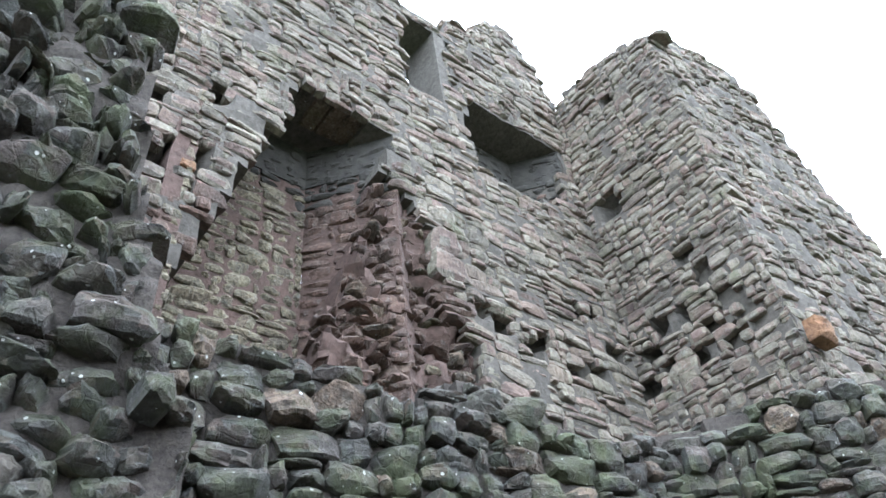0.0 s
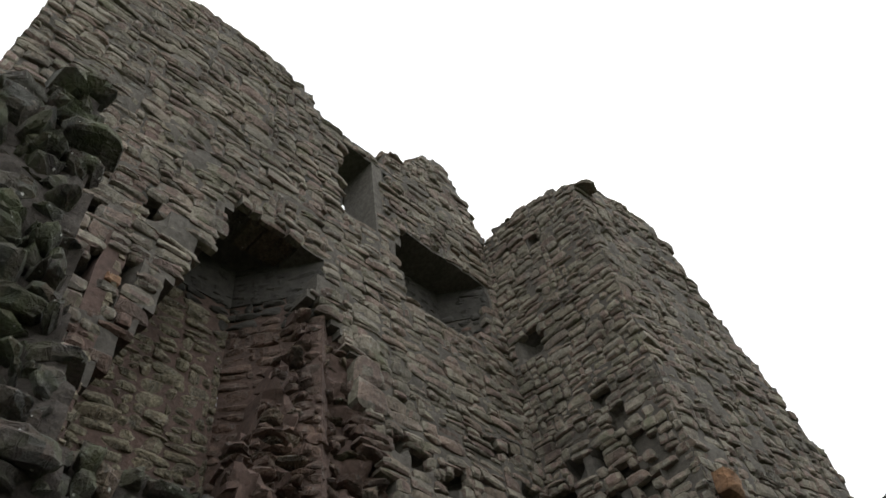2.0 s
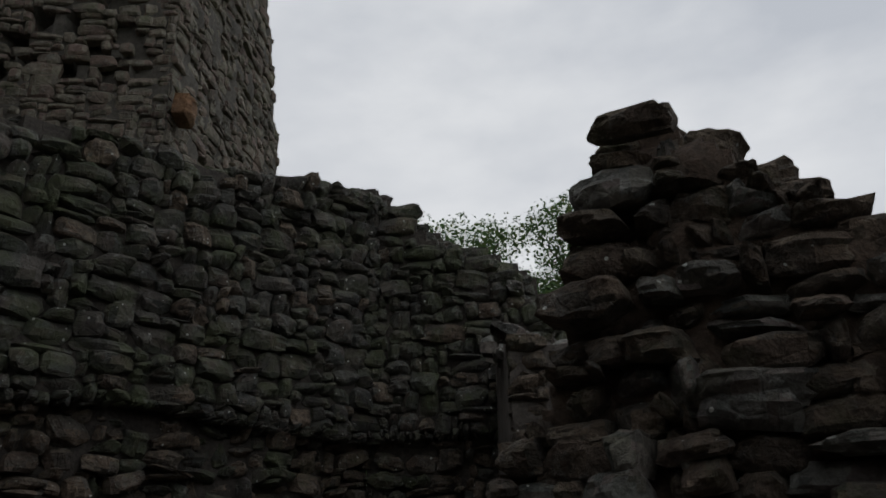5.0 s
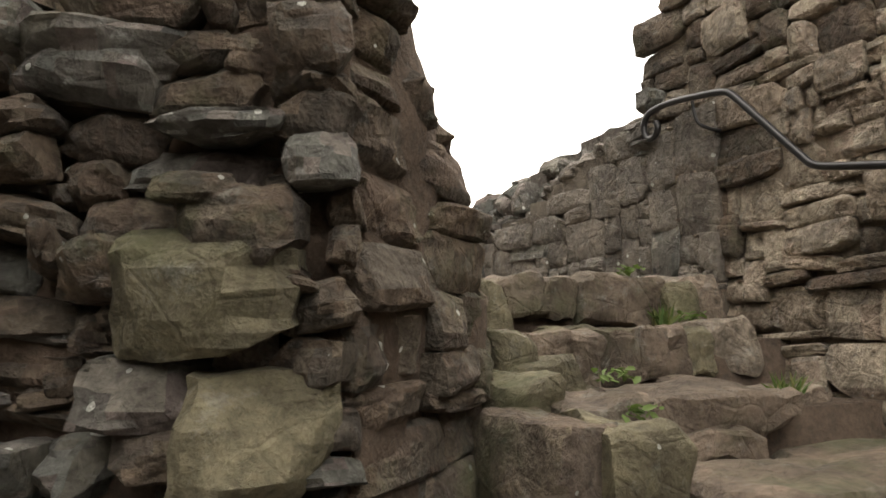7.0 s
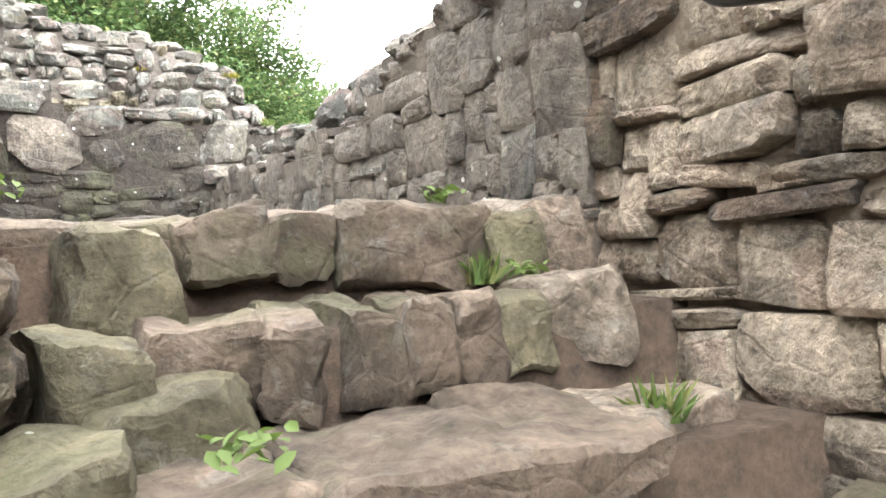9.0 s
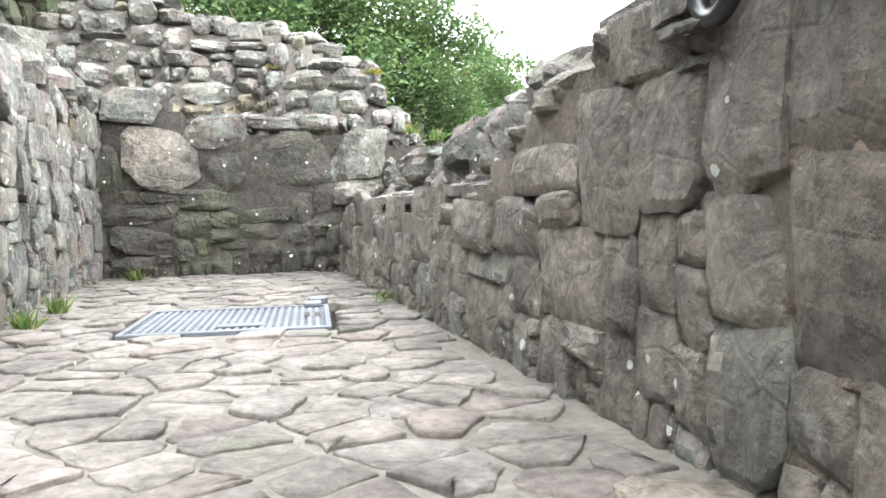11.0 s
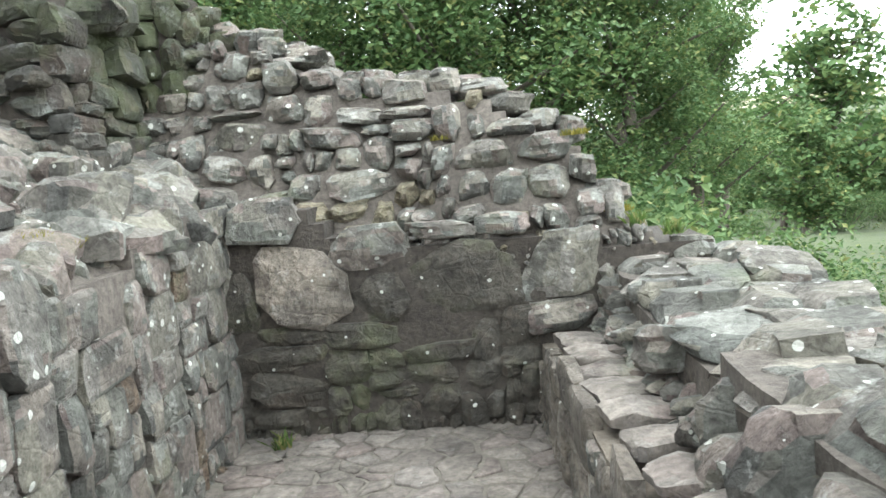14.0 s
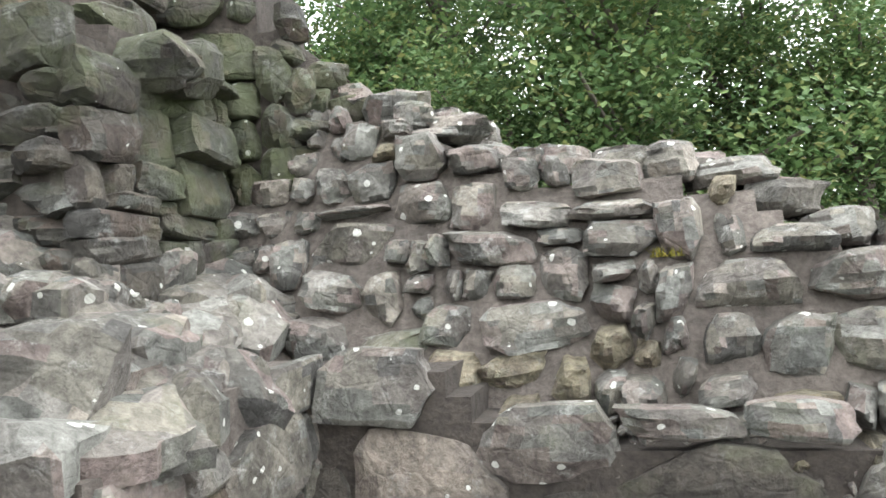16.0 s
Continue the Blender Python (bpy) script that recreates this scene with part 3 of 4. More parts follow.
wall_c = wall_thing("wall_tower_outer", "outer face of the ruined tower with ragged broken end")
backing("core", face_c, 0, 5.2, 1.0, top_c, 2.4, M_mortar_tower, (), (), 0.16, 0.1, wall_c)
masonry(wall_c, face_c, 0, 5.1, 4.2, top_c, M_tower, (0.13, 0.28), (0.22, 0.6), (0.14, 0.26), (), (), (1.0, 7.5), 300, 0.02, 0.07, 71, 0.1, 5, True, 0.2)
crest(wall_c, face_c, 0, 5.1, top_c, M_tower, (0.25, 0.5), (0.15, 0.35), 0.8, 72, 2)
part("stone", stone_mesh(M_orange, 3, True), wall_c, face_c.matrix(0.12, 6.3, 0.1, (0.4, 0.3, 0.34), 0.1, 0.1, 0.1), "large orange sandstone block")

# ---- low enclosing wall in front of the tower ----
ENC = ("low", "dark mossy rubble enclosing wall with a broken top")
pts_w = [(-7.75, -6.6), (-7.5, -1.1), (-4.2, 3.1), (-1.75, 3.25)]
tops_w = [[(0, 4.2), (0.6, 4.15), (1.6, 4.05), (2.5, 3.9), (3.1, 4.3), (3.6, 4.1), (4.4, 3.9), (5.6, 4.1)],
          [(0, 4.15), (0.9, 4.3), (2.0, 4.4), (2.7, 4.45), (4.0, 4.75), (5.4, 5.05)],
          [(0, 5.1), (0.5, 4.75), (0.65, 4.6), (1.05, 4.15), (1.6, 3.85), (2.05, 3.6), (2.2, 3.3), (2.45, 3.0)]]
for k in range(3):
    fc, tp = Face(pts_w[k], pts_w[k + 1]), profile(tops_w[k])
    w = wall_thing("wall_enclosure_%d" % (k + 1), ENC[1])
    backing("core", fc, 0, fc.length, -1.7, tp, 0.8, M_mortar_dark, (), [(1.0 + 0.9 * q, 1.7 - 0.2 * (q % 2), 0.3, 0.3) for q in range(int(fc.length))] if k == 2 else (), 0.16, 0.12, w)
    masonry(w, fc, 0, fc.length, -1.6, lambda u: 1.5, M_brown, (0.10, 0.3), (0.16, 0.5), (0.18, 0.34), (), (), (fc.length * (0.5, 0.6, 0.6)[k], 0.8), 120, 0.03, 0.16, 180 + k, 0.1, 12, base=0.10, odd=lambda a, b, r: M_dark if r.random() < 0.5 else None)
    masonry(w, fc, 0, fc.length, 1.45, tp, M_dark, (0.12, 0.3), (0.2, 0.55), (0.2, 0.26), (), (), (fc.length * (0.5, 0.6, 0.6)[k], 3.2), 300, 0.012, 0.10, 80 + k, 0.12, 8, base=0.33, odd=lambda a, b, r: M_brown if r.random() < 0.1 else None)
    ledge = Face(fc.at(0, 0, 0.2).xy, fc.at(fc.length, 0, 0.2).xy)
    backing("core", ledge, 0, fc.length, 1.5, lambda u, tp=tp: tp(u) - 0.05, 0.3, M_mortar_dark, (), (), 0.14, 0.04, w)
    crest(w, fc, 0, fc.length, tp, M_dark, (0.2, 0.45), (0.12, 0.3), 0.7, 90 + k, 3)

# ---- plain unseen walls added to shade the court on the side away from the tower ----
for k, (p, q) in enumerate((((2.3, -12.0), (-7.0, -12.0)), ((2.3, -8.0), (2.3, -12.0)))):
    fc = Face(p, q)
    backing("wall_court_%d" % (k + 1), fc, -0.4, fc.length + 0.4, -1.7, lambda u: 2.4, 0.8, M_mortar_tower, (), (), 0.3, 0.1, None,
            m=None, label="plain unseen rubble wall added to shade the ruined courtyard", category="wall", kind="structure")

# ---- ragged near mass of wall ----
face_l = Face((-7.0, -11.5), (-7.05, -6.1))
top_l = profile([(0, 6.0), (2.5, 7.0), (3.6, 7.6), (4.2, 8.3), (4.45, 7.6), (4.6, 6.0), (4.75, 5.0), (4.95, 4.3), (5.1, 3.5), (5.4, 3.0)])
wall_l = wall_thing("wall_broken_end", "dark ragged broken end of a thick rubble wall")
backing("core", face_l, 0, 5.4, -1.7, top_l, 1.0, M_mortar_dark, (), (), 0.10, 0.14, wall_l)
masonry(wall_l, face_l, 2.4, 5.4, 1.0, top_l, M_dark, (0.12, 0.36), (0.18, 0.6), (0.3, 0.5), (), (), (5.0, 4.5), 300, 0.02, 0.26, 101, 0.2, 12, base=0.13)

# ---- ruined pier beside the steps ----
pier = wall_thing("wall_pier", "ragged dark rubble pier with jutting stones")
face_p = Face((-2.55, -3.55), (-0.85, -4.35))
top_p = profile([(0, 0.1), (0.2, 0.3), (0.42, 0.55), (0.55, 0.95), (0.66, 1.28), (0.76, 1.48), (0.9, 1.68), (1.05, 1.72), (1.2, 1.55), (1.4, 1.32), (1.6, 1.16), (1.72, 0.95), (1.9, 0.8)])
backing("core", face_p, 0, 1.88, -1.7, top_p, 1.0, M_mortar_brown, (), (), 0.05, 0.12, pier)
masonry(pier, face_p, 0, 1.88, -1.6, top_p, M_brown, (0.06, 0.2), (0.1, 0.36), (0.16, 0.26), (), (), (1.2, 0.6), 300, 0.0, 0.18, 111, 0.14, 10, base=0.11, odd=lambda a, b, r: M_grey if r.random() < 0.25 else None)
crest(pier, face_p, 0.45, 1.8, top_p, M_brown, (0.14, 0.3), (0.08, 0.16), 0.7, 112, 3)
face_q = Face((-0.85, -4.35), (-0.08, -3.5))
top_q = profile([(0, 1.0), (0.15, 0.95), (0.3, 0.85), (0.42, 0.78), (0.5, 0.68), (0.62, 0.45), (0.75, 0.36), (0.9, 0.2), (1.0, -0.1), (1.15, -0.2)])
backing("core", face_q, 0, 1.15, -1.7, top_q, 0.8, M_mortar_brown, (), (), 0.09, 0.06, pier)
masonry(pier, face_q, 0, 1.13, -1.6, top_q, M_brown, (0.14, 0.26), (0.35, 0.7), (0.14, 0.24), (), (), (0.6, 0.2), 70, 0.01, 0.06, 113, 0.02, 3, True)
crest(pier, face_q, 0, 1.05, top_q, M_brown, (0.25, 0.4), (0.14, 0.22), 0.4, 114, 2)
face_q2 = Face((-0.10, -3.5), (-0.22, -2.55))
top_q2 = profile([(0, 0.1), (0.25, 0.1), (0.4, 0.2), (0.95, 0.3)])
backing("core", face_q2, 0, 0.9, -1.7, top_q2, 0.6, M_mortar_brown, (), (), 0.09, 0.06, pier)
masonry(pier, face_q2, 0, 0.9, -1.0, top_q2, M_brown, (0.16, 0.26), (0.25, 0.5), (0.12, 0.22), (), (), (0.5, 0.2), 60, 0.02, 0.08, 115, 0.02, 6)
crest(pier, face_q2, 0, 0.9, top_q2, M_grey, (0.25, 0.4), (0.16, 0.26), 0.4, 116, 2)
# three big stones that jut out of the pier
for nm, pos_, size, mat_, kk, rz in (("stone", (-1.16, -4.2, -0.17), (0.46, 0.34, 0.3), M_mossy, 5, -22), ("stone", (-1.04, -4.24, -0.53), (0.36, 0.34, 0.32), M_mossy, 9, -14), ("stone", (-1.45, -4.0, 0.47), (0.5, 0.32, 0.15), M_grey, 2, -25), ("stone", (-0.85, -4.6, -0.98), (0.4, 0.4, 0.3), M_tan, 12, 10)):
    part(nm, stone_mesh(mat_, kk), pier, Matrix.Translation(pos_) @ Euler((0.1, 0.08, radians(rz))).to_matrix().to_4x4() @ Matrix.Diagonal((*size, 1)))

# ---- high wall beside the steps ----
face_h = Face((2.3, -8.0), (1.86, -2.1))
wall_h = wall_thing("wall_stair_high", "tall brown rubble wall beside the steps with ragged edge")
face_h.out, face_h.u = Vector((-face_h.u.y, face_h.u.x, 0)), face_h.u
top_h = profile([(0, 4.6), (3.5, 4.0), (4.8, 3.4), (5.4, 3.05), (5.6, 2.9), (5.7, 2.4), (5.75, 1.6), (5.92, 1.3)])
backing("core", face_h, 0, 5.92, -1.7, top_h, 0.9, M_mortar_stair, (), (), 0.07, 0.06, wall_h)
masonry(wall_h, face_h, 2.0, 5.9, -1.3, top_h, M_stair, (0.06, 0.26), (0.12, 0.55), (0.1, 0.15), (), (), (5.0, 0.2), 300, 0.0, 0.05, 121, 0.10, 5, True, base=0.07, odd=lambda a, b, r: M_brown if b > 1.2 and r.random() < 0.8 or r.random() < 0.12 else None)

# ---- passage: floor level platform, right wall, ledge, back wall, left wall ----
wall_r = wall_thing("wall_passage_ledge", "lichen-spotted rubble wall along the paved passage")
face_r = Face((1.83, -2.75), (1.20, 3.35))
face_r.out = Vector((-face_r.u.y, face_r.u.x, 0))
top_r = profile([(0, 1.02), (0.9, 1.0), (1.55, 0.97), (1.75, 0.85), (2.1, 0.66), (6.1, 0.6)])
backing("core", face_r, 0, 6.1, -0.3, lambda u: top_r(u) - 0.07, 0.75, M_mortar_passage, (), (), 0.1, 0.04, wall_r)
masonry(wall_r, face_r, 0, 6.1, -0.02, top_r, M_passage, (0.14, 0.4), (0.22, 0.7), (0.08, 0.11), (), (), (2, 0.5), 300, 0.004, 0.02, 131, 0.05, 2, True, odd=lambda a, b, r: M_grey if r.random() < 0.2 else None)
for k in range(26):
    rr = random.Random(500 + k)
    u = 1.7 + (k % 13) * 0.34
    part("cap_stone", stone_mesh(M_slab, rr.randrange(28)), wall_r, Matrix.Translation(face_r.at(u, top_r(u) - 0.03, -0.22 - 0.26 * (k // 13))) @ Euler((radians(-90), 0, radians(rr.uniform(-20, 20)))).to_matrix().to_4x4() @ Matrix.Diagonal((rr.uniform(0.28, 0.42), 0.08, rr.uniform(0.24, 0.36), 1)))
wall_r2 = wall_thing("wall_upper_tier", "set-back tier of rounded rubble on the ledge")
face_r2 = Face((2.0, -2.2), (1.72, 3.4))
face_r2.out = Vector((-face_r2.u.y, face_r2.u.x, 0))
crest(wall_r, face_r, 0.1, 2.2, lambda u: top_r(u) - 0.06, M_passage, (0.25, 0.45), (0.12, 0.2), 0.45, 133, 3)
top_r2 = profile([(0, 1.22), (0.5, 1.18), (1.2, 1.16), (2.0, 1.04), (3.0, 0.95), (4.2, 0.9), (5.6, 0.95)])
backing("core", face_r2, 0, 5.6, 0.3, top_r2, 0.9, M_mortar, (), (), 0.11, 0.03, wall_r2)
masonry(wall_r2, face_r2, 0, 5.6, 0.58, top_r2, M_grey, (0.16, 0.34), (0.24, 0.55), (0.2, 0.3), (), (), (3, 0.8), 120, 0.0, 0.14, 141, 0.05, 10, base=0.13)
face_r3 = Face((1.70, -2.24), (2.9, -2.24))
masonry(wall_r2, face_r3, 0, 1.2, 0.9, profile([(0, 1.3), (1.2, 1.3)]), M_grey, (0.14, 0.24), (0.2, 0.4), (0.16, 0.24), (), (), None, 30, 0.02, 0.1, 143)
crest(wall_r2, face_r2, 0, 5.6, top_r2, M_grey, (0.3, 0.55), (0.14, 0.26), 0.9, 142, 3)

wall_k = wall_thing("wall_passage_end", "dark damp lower wall closing the paved passage")
face_k = Face((-1.0, 3.31), (2.35, 3.38))
top_k = profile([(0, 1.55), (0.7, 1.5), (0.9, 1.3), (2.2, 1.25), (3.35, 1.1)])
backing("core", face_k, 0, 3.35, -0.3, top_k, 1.0, M_mortar_dark, (), (), 0.1, 0.03, wall_k)
masonry(wall_k, face_k, 0, 2.2, -0.02, profile([(0, 0.74), (2.2, 0.78)]), M_damp, (0.12, 0.34), (0.25, 0.8), (0.10, 0.14), (), (), None, 80, 0.0, 0.035, 151, 0.04, 3)
masonry(wall_k, face_k, 2.6, 3.35, 0.6, profile([(2, 1.14), (3.35, 1.1)]), M_grey, (0.14, 0.24), (0.2, 0.4), (0.12, 0.2), (), (), None, 40, 0.02, 0.08, 152)
BIG = ((0.63, 1.02, 0.64, 0.56, M_passage, 7), (1.73, 1.03, 0.74, 0.5, M_damp, 4), (1.16, 0.92, 0.42, 0.34, M_damp, 1), (2.36, 1.06, 0.5, 0.46, M_grey, 2), (0.17, 0.95, 0.28, 0.42, M_damp, 6), (0.44, 1.5, 0.52, 0.32, M_grey, 11),
       (1.12, 1.27, 0.56, 0.3, M_grey, 14), (1.6, 1.34, 0.42, 0.14, M_grey, 3), (2.0, 1.36, 0.36, 0.16, M_grey, 8), (2.36, 0.72, 0.46, 0.22, M_grey, 9))
for u, v, w, h, mat_, k in BIG:
    part("stone", stone_mesh(mat_, k), wall_k, face_k.matrix(u, v, -0.07, (w - 0.02, 0.16, h - 0.02), 0.02 * (k % 3 - 1)))
wall_u = wall_thing("wall_upper_rubble", "grey rounded rubble wall in courses with mossy joints")
lean = 0.62
face_u = Face((-2.3, 3.55 - 1.15 * lean), (2.0, 3.55 - 1.15 * lean), lean)
face_u.lean = lean
face_u.o = Vector((-2.3, 3.5 - 1.15 * lean, 0))
top_u = profile([(0, 3.75), (0.35, 3.5), (0.65, 3.15), (1.3, 2.88), (1.75, 2.72), (2.0, 2.5), (3.0, 2.38), (3.25, 2.28), (3.5, 2.1), (3.85, 1.9), (3.95, 1.5), (4.3, 1.3)])
backing("core", face_u, 0, 4.3, 1.0, lambda u: top_u(u) - 0.12, 0.7, M_mortar, (), (), 0.1, 0.05, wall_u)
masonry(wall_u, face_u, 0, 4.3, 1.15, top_u, M_grey, (0.12, 0.3), (0.16, 0.42), (0.18, 0.28), (), (), (2.2, 1.9), 280, 0.05, 0.08, 161, 0.14, 9, odd=lambda a, b, r: M_tan if r.random() < 0.15 else None, base=0.13)
crest(wall_u, face_u, 0.5, 4.0, top_u, M_grey, (0.2, 0.4), (0.12, 0.22), 0.5, 162, 2)
# broken end of the enclosing wall, seen from the passage
face_end = Face((-1.73, 3.0), (-1.73, 4.1))
masonry(wall_u, face_end, 0, 1.1, 0.9, lambda u: 3.0, M_dark, (0.12, 0.3), (0.2, 0.5), (0.12, 0.2), (), (), (0.5, 2.2), 60, 0.0, 0.08, 165, 0.05, 6, True, base=0.07)
# high dark stump rising behind it
face_d = Face((-4.0, 4.0), (-1.45, 4.35))
wall_d = wall_thing("wall_stump", "dark lichen-dotted stump of higher wall")
top_d = profile([(0, 5.2), (1.0, 4.6), (1.9, 4.3), (2.3, 3.9), (2.55, 3.2)])
backing("core", face_d, 0, 2.55, 1.0, top_d, 0.8, M_mortar_dark, (), (), 0.13, 0.03, wall_d)
masonry(wall_d, face_d, 0, 2.62, 1.6, top_d, M_dark, (0.16, 0.34), (0.25, 0.6), (0.14, 0.22), (), (), (2.0, 3.0), 200, 0.02, 0.06, 171, base=0.1)
face_d2 = Face((-1.47, 4.33), (-1.05, 5.2))
top_d2 = profile([(0, 3.5), (0.4, 3.1), (0.95, 2.6)])
backing("core", face_d2, 0, 0.95, 1.0, top_d2, 0.6, M_mortar_dark, (), (), 0.13, 0.03, wall_d)
masonry(wall_d, face_d2, 0, 0.95, 1.6, top_d2, M_dark, (0.14, 0.28), (0.2, 0.4), (0.14, 0.22), (), (), (0.3, 3.0), 60, 0.02, 0.06, 172, base=0.1)

wall_w = wall_thing("wall_passage_left", "grey streaked rubble wall of the passage with flat broken top")
face_w = Face((-0.60, -2.6), (-0.92, 3.4))
top_w = profile([(0, 0.9), (1.0, 1.25), (3.0, 1.42), (4.6, 1.45), (5.3, 1.55), (6.0, 1.6)])
backing("core", face_w, 0, 6.0, -0.3, top_w, 0.8, M_mortar, (), (), 0.1, 0.03, wall_w)
masonry(wall_w, face_w, 0, 6.0, -0.02, top_w, M_grey, (0.16, 0.45), (0.22, 0.7), (0.08, 0.12), (), (), (3.6, 0.7), 300, 0.004, 0.03, 181, 0.06, 3, True, odd=lambda a, b, r: M_brown if r.random() < 0.08 else None)
# broken top of that wall, climbing away from the passage
def edge_x(y):
    return -0.75 - 0.053 * y


bank = wall_thing("wall_broken_top", "bank of broken rubble and dirt on the wall top")
bn = 30
bank_v = []
for j in range(bn + 1):
    for i in range(bn + 1):
        y = 4.4 * j / bn
        x = edge_x(y) - 1.6 * i / bn
        z = 1.40 + 0.05 * (y > 2) + (0.62 * (edge_x(y) - x)) * (0.55 + 0.12 * y) + 0.10 * noise.noise(Vector((x, y, 0)) * 3)
        bank_v.append((x, y, -0.2 if j == 0 or i == bn else z if i else 1.2))
part("dirt", mesh_of("dirt", bank_v, [(j * (bn + 1) + i, (j + 1) * (bn + 1) + i, (j + 1) * (bn + 1) + i + 1, j * (bn + 1) + i + 1) for j in range(bn) for i in range(bn)], M_mortar), bank)


def bank_z(x, y):
    return 1.40 + 0.05 * (y > 2) + (0.62 * (edge_x(y) - x)) * (0.55 + 0.12 * y) + 0.10 * noise.noise(Vector((x, y, 0)) * 3)


rb = random.Random(191)
for k in range(130):
    y = rb.uniform(0.1, 4.0)
    x = edge_x(y) - 0.06 - 1.5 * rb.random() ** 1.1
    w = rb.uniform(0.18, 0.55)
    m = Matrix.Translation((x, y, bank_z(x, y) - 0.05)) @ Euler((radians(-72 + rb.uniform(-22, 26)), radians(rb.uniform(-15, 15)), radians(60 + rb.uniform(-60, 60)))).to_matrix().to_4x4() @ Matrix.Diagonal((w, rb.uniform(0.14, 0.26), w * rb.uniform(0.5, 0.95), 1))
    part("stone", stone_mesh(M_grey, rb.randrange(28)), bank, m)

face_bf = Face((-2.3, -0.03), (-0.6, -0.03))
masonry(bank, face_bf, 0, 1.7, -1.6, profile([(0, 1.9), (1.7, 1.4)]), M_brown, (0.12, 0.25), (0.18, 0.42), (0.14, 0.24), (), (), (1.0, 1.2), 100, 0.02, 0.1, 192)
backing("core", face_bf, 0, 1.7, -1.7, profile([(0, 1.9), (1.7, 1.4)]), 0.4, M_mortar, (), (), 0.12, 0.08, bank)

# ---- paved floor ----
floor = wall_thing("floor", "")
tagged(floor, "passage floor of worn irregular pinkish paving stones", "floor", "", "structure")
bed = []
for j in range(45):
    for i in range(19):
        x, y = -1.0 + 2.75 * i / 18, -2.42 + 5.8 * j / 44
        pit = -0.03 < x < 1.03 and -0.03 < y < 0.9
        bed.append((x, y, -0.011 - (0.5 if pit else 0) + 0.008 * noise.noise(Vector((x, y, 2)) * 4)))
part("bed", mesh_of("bed", bed, [(j * 19 + i, j * 19 + i + 1, j * 19 + i + 20, j * 19 + i + 19) for j in range(44) for i in range(18)], M_bed), floor)
rp = random.Random(201)


def clip(poly, nx, ny, d):
    """The part of a polygon with x * nx + y * ny below d."""
    out = []
    for (x0, y0), (x1, y1) in zip(poly, poly[1:] + poly[:1]):
        s0, s1 = x0 * nx + y0 * ny - d, x1 * nx + y1 * ny - d
        if s0 <= 0:
            out.append((x0, y0))
        if s0 * s1 < 0:
            t = s0 / (s0 - s1)
            out.append((x0 + (x1 - x0) * t, y0 + (y1 - y0) * t))
    return out


def slab_mesh(poly, rng):
    """A worn paving stone: chipped outline, rounded arris, slightly uneven top."""
    rim = []
    for (x0, y0), (x1, y1) in zip(poly, poly[1:] + poly[:1]):
        n = max(1, int(math.hypot(x1 - x0, y1 - y0) / 0.05))
        for k in range(n):
            j = 0.013
            rim.append((x0 + (x1 - x0) * k / n + rng.uniform(-j, j), y0 + (y1 - y0) * k / n + rng.uniform(-j, j)))
    cx, cy = sum(p[0] for p in rim) / len(rim), sum(p[1] for p in rim) / len(rim)
    lift, tx, ty = rng.uniform(-0.006, 0.008), rng.uniform(-0.03, 0.03), rng.uniform(-0.03, 0.03)
    verts, n = [], len(rim)
    for k, z in ((1.0, -0.05), (1.0, -0.006), (0.965, -0.001), (0.5, 0.001)):
        verts += [(cx + (x - cx) * k, cy + (y - cy) * k, z + lift * (z > -0.04) + (tx * (x - cx) + ty * (y - cy)) * (z > -0.04) * k + (0.004 * noise.noise(Vector((x, y, k)) * 9) if k < 1 else 0)) for x, y in rim]
    verts.append((cx, cy, lift + 0.002))
    faces = [(r * n + i, r * n + (i + 1) % n, (r + 1) * n + (i + 1) % n, (r + 1) * n + i) for r in range(3) for i in range(n)]
    faces += [(3 * n + i, 3 * n + (i + 1) % n, 4 * n) for i in range(n)]
    return mesh_of("paving_stone", verts, faces, M_slab)


seeds = []
for _ in range(1600):
    p = (rp.uniform(-1.1, 1.75), rp.uniform(-2.6, 3.5))
    gap = rp.choice((0.12, 0.16, 0.2))
    if all(((p[0] - q[0]) * 0.85) ** 2 + ((p[1] - q[1]) * 1.25) ** 2 > gap ** 2 for q in seeds):
        seeds.append(p)
for x, y in seeds:
    if x > 1.62 - 0.05 * (y + 2.7) or x < edge_x(y) + 0.02:
        continue
    poly = [(x - 0.4, y - 0.4), (x + 0.4, y - 0.4), (x + 0.4, y + 0.4), (x - 0.4, y + 0.4)]
    for qx, qy in seeds:
        dx, dy = qx - x, qy - y
        dd = math.hypot(dx, dy)
        if 0 < dd < 0.9:
            poly = clip(poly, dx / dd, dy / dd, (dx / dd) * (x + qx) / 2 + (dy / dd) * (y + qy) / 2 - 0.014)
    gaps = ((-x - 0.03, 1, 0, -0.03), (x - 1.03, -1, 0, -1.03), (-y - 0.03, 0, 1, -0.03), (y - 0.9, 0, -1, -0.9))
    g = max(gaps)
    if g[0] < 0.02:
        continue
    if -0.4 < x < 1.4 and -0.4 < y < 1.3:
        poly = clip(poly, g[1], g[2], g[3])
    poly = clip(poly, 0, -1, 2.44)
    if len(poly) > 2:
        part("paving_stone", slab_mesh(poly, rp), floor)

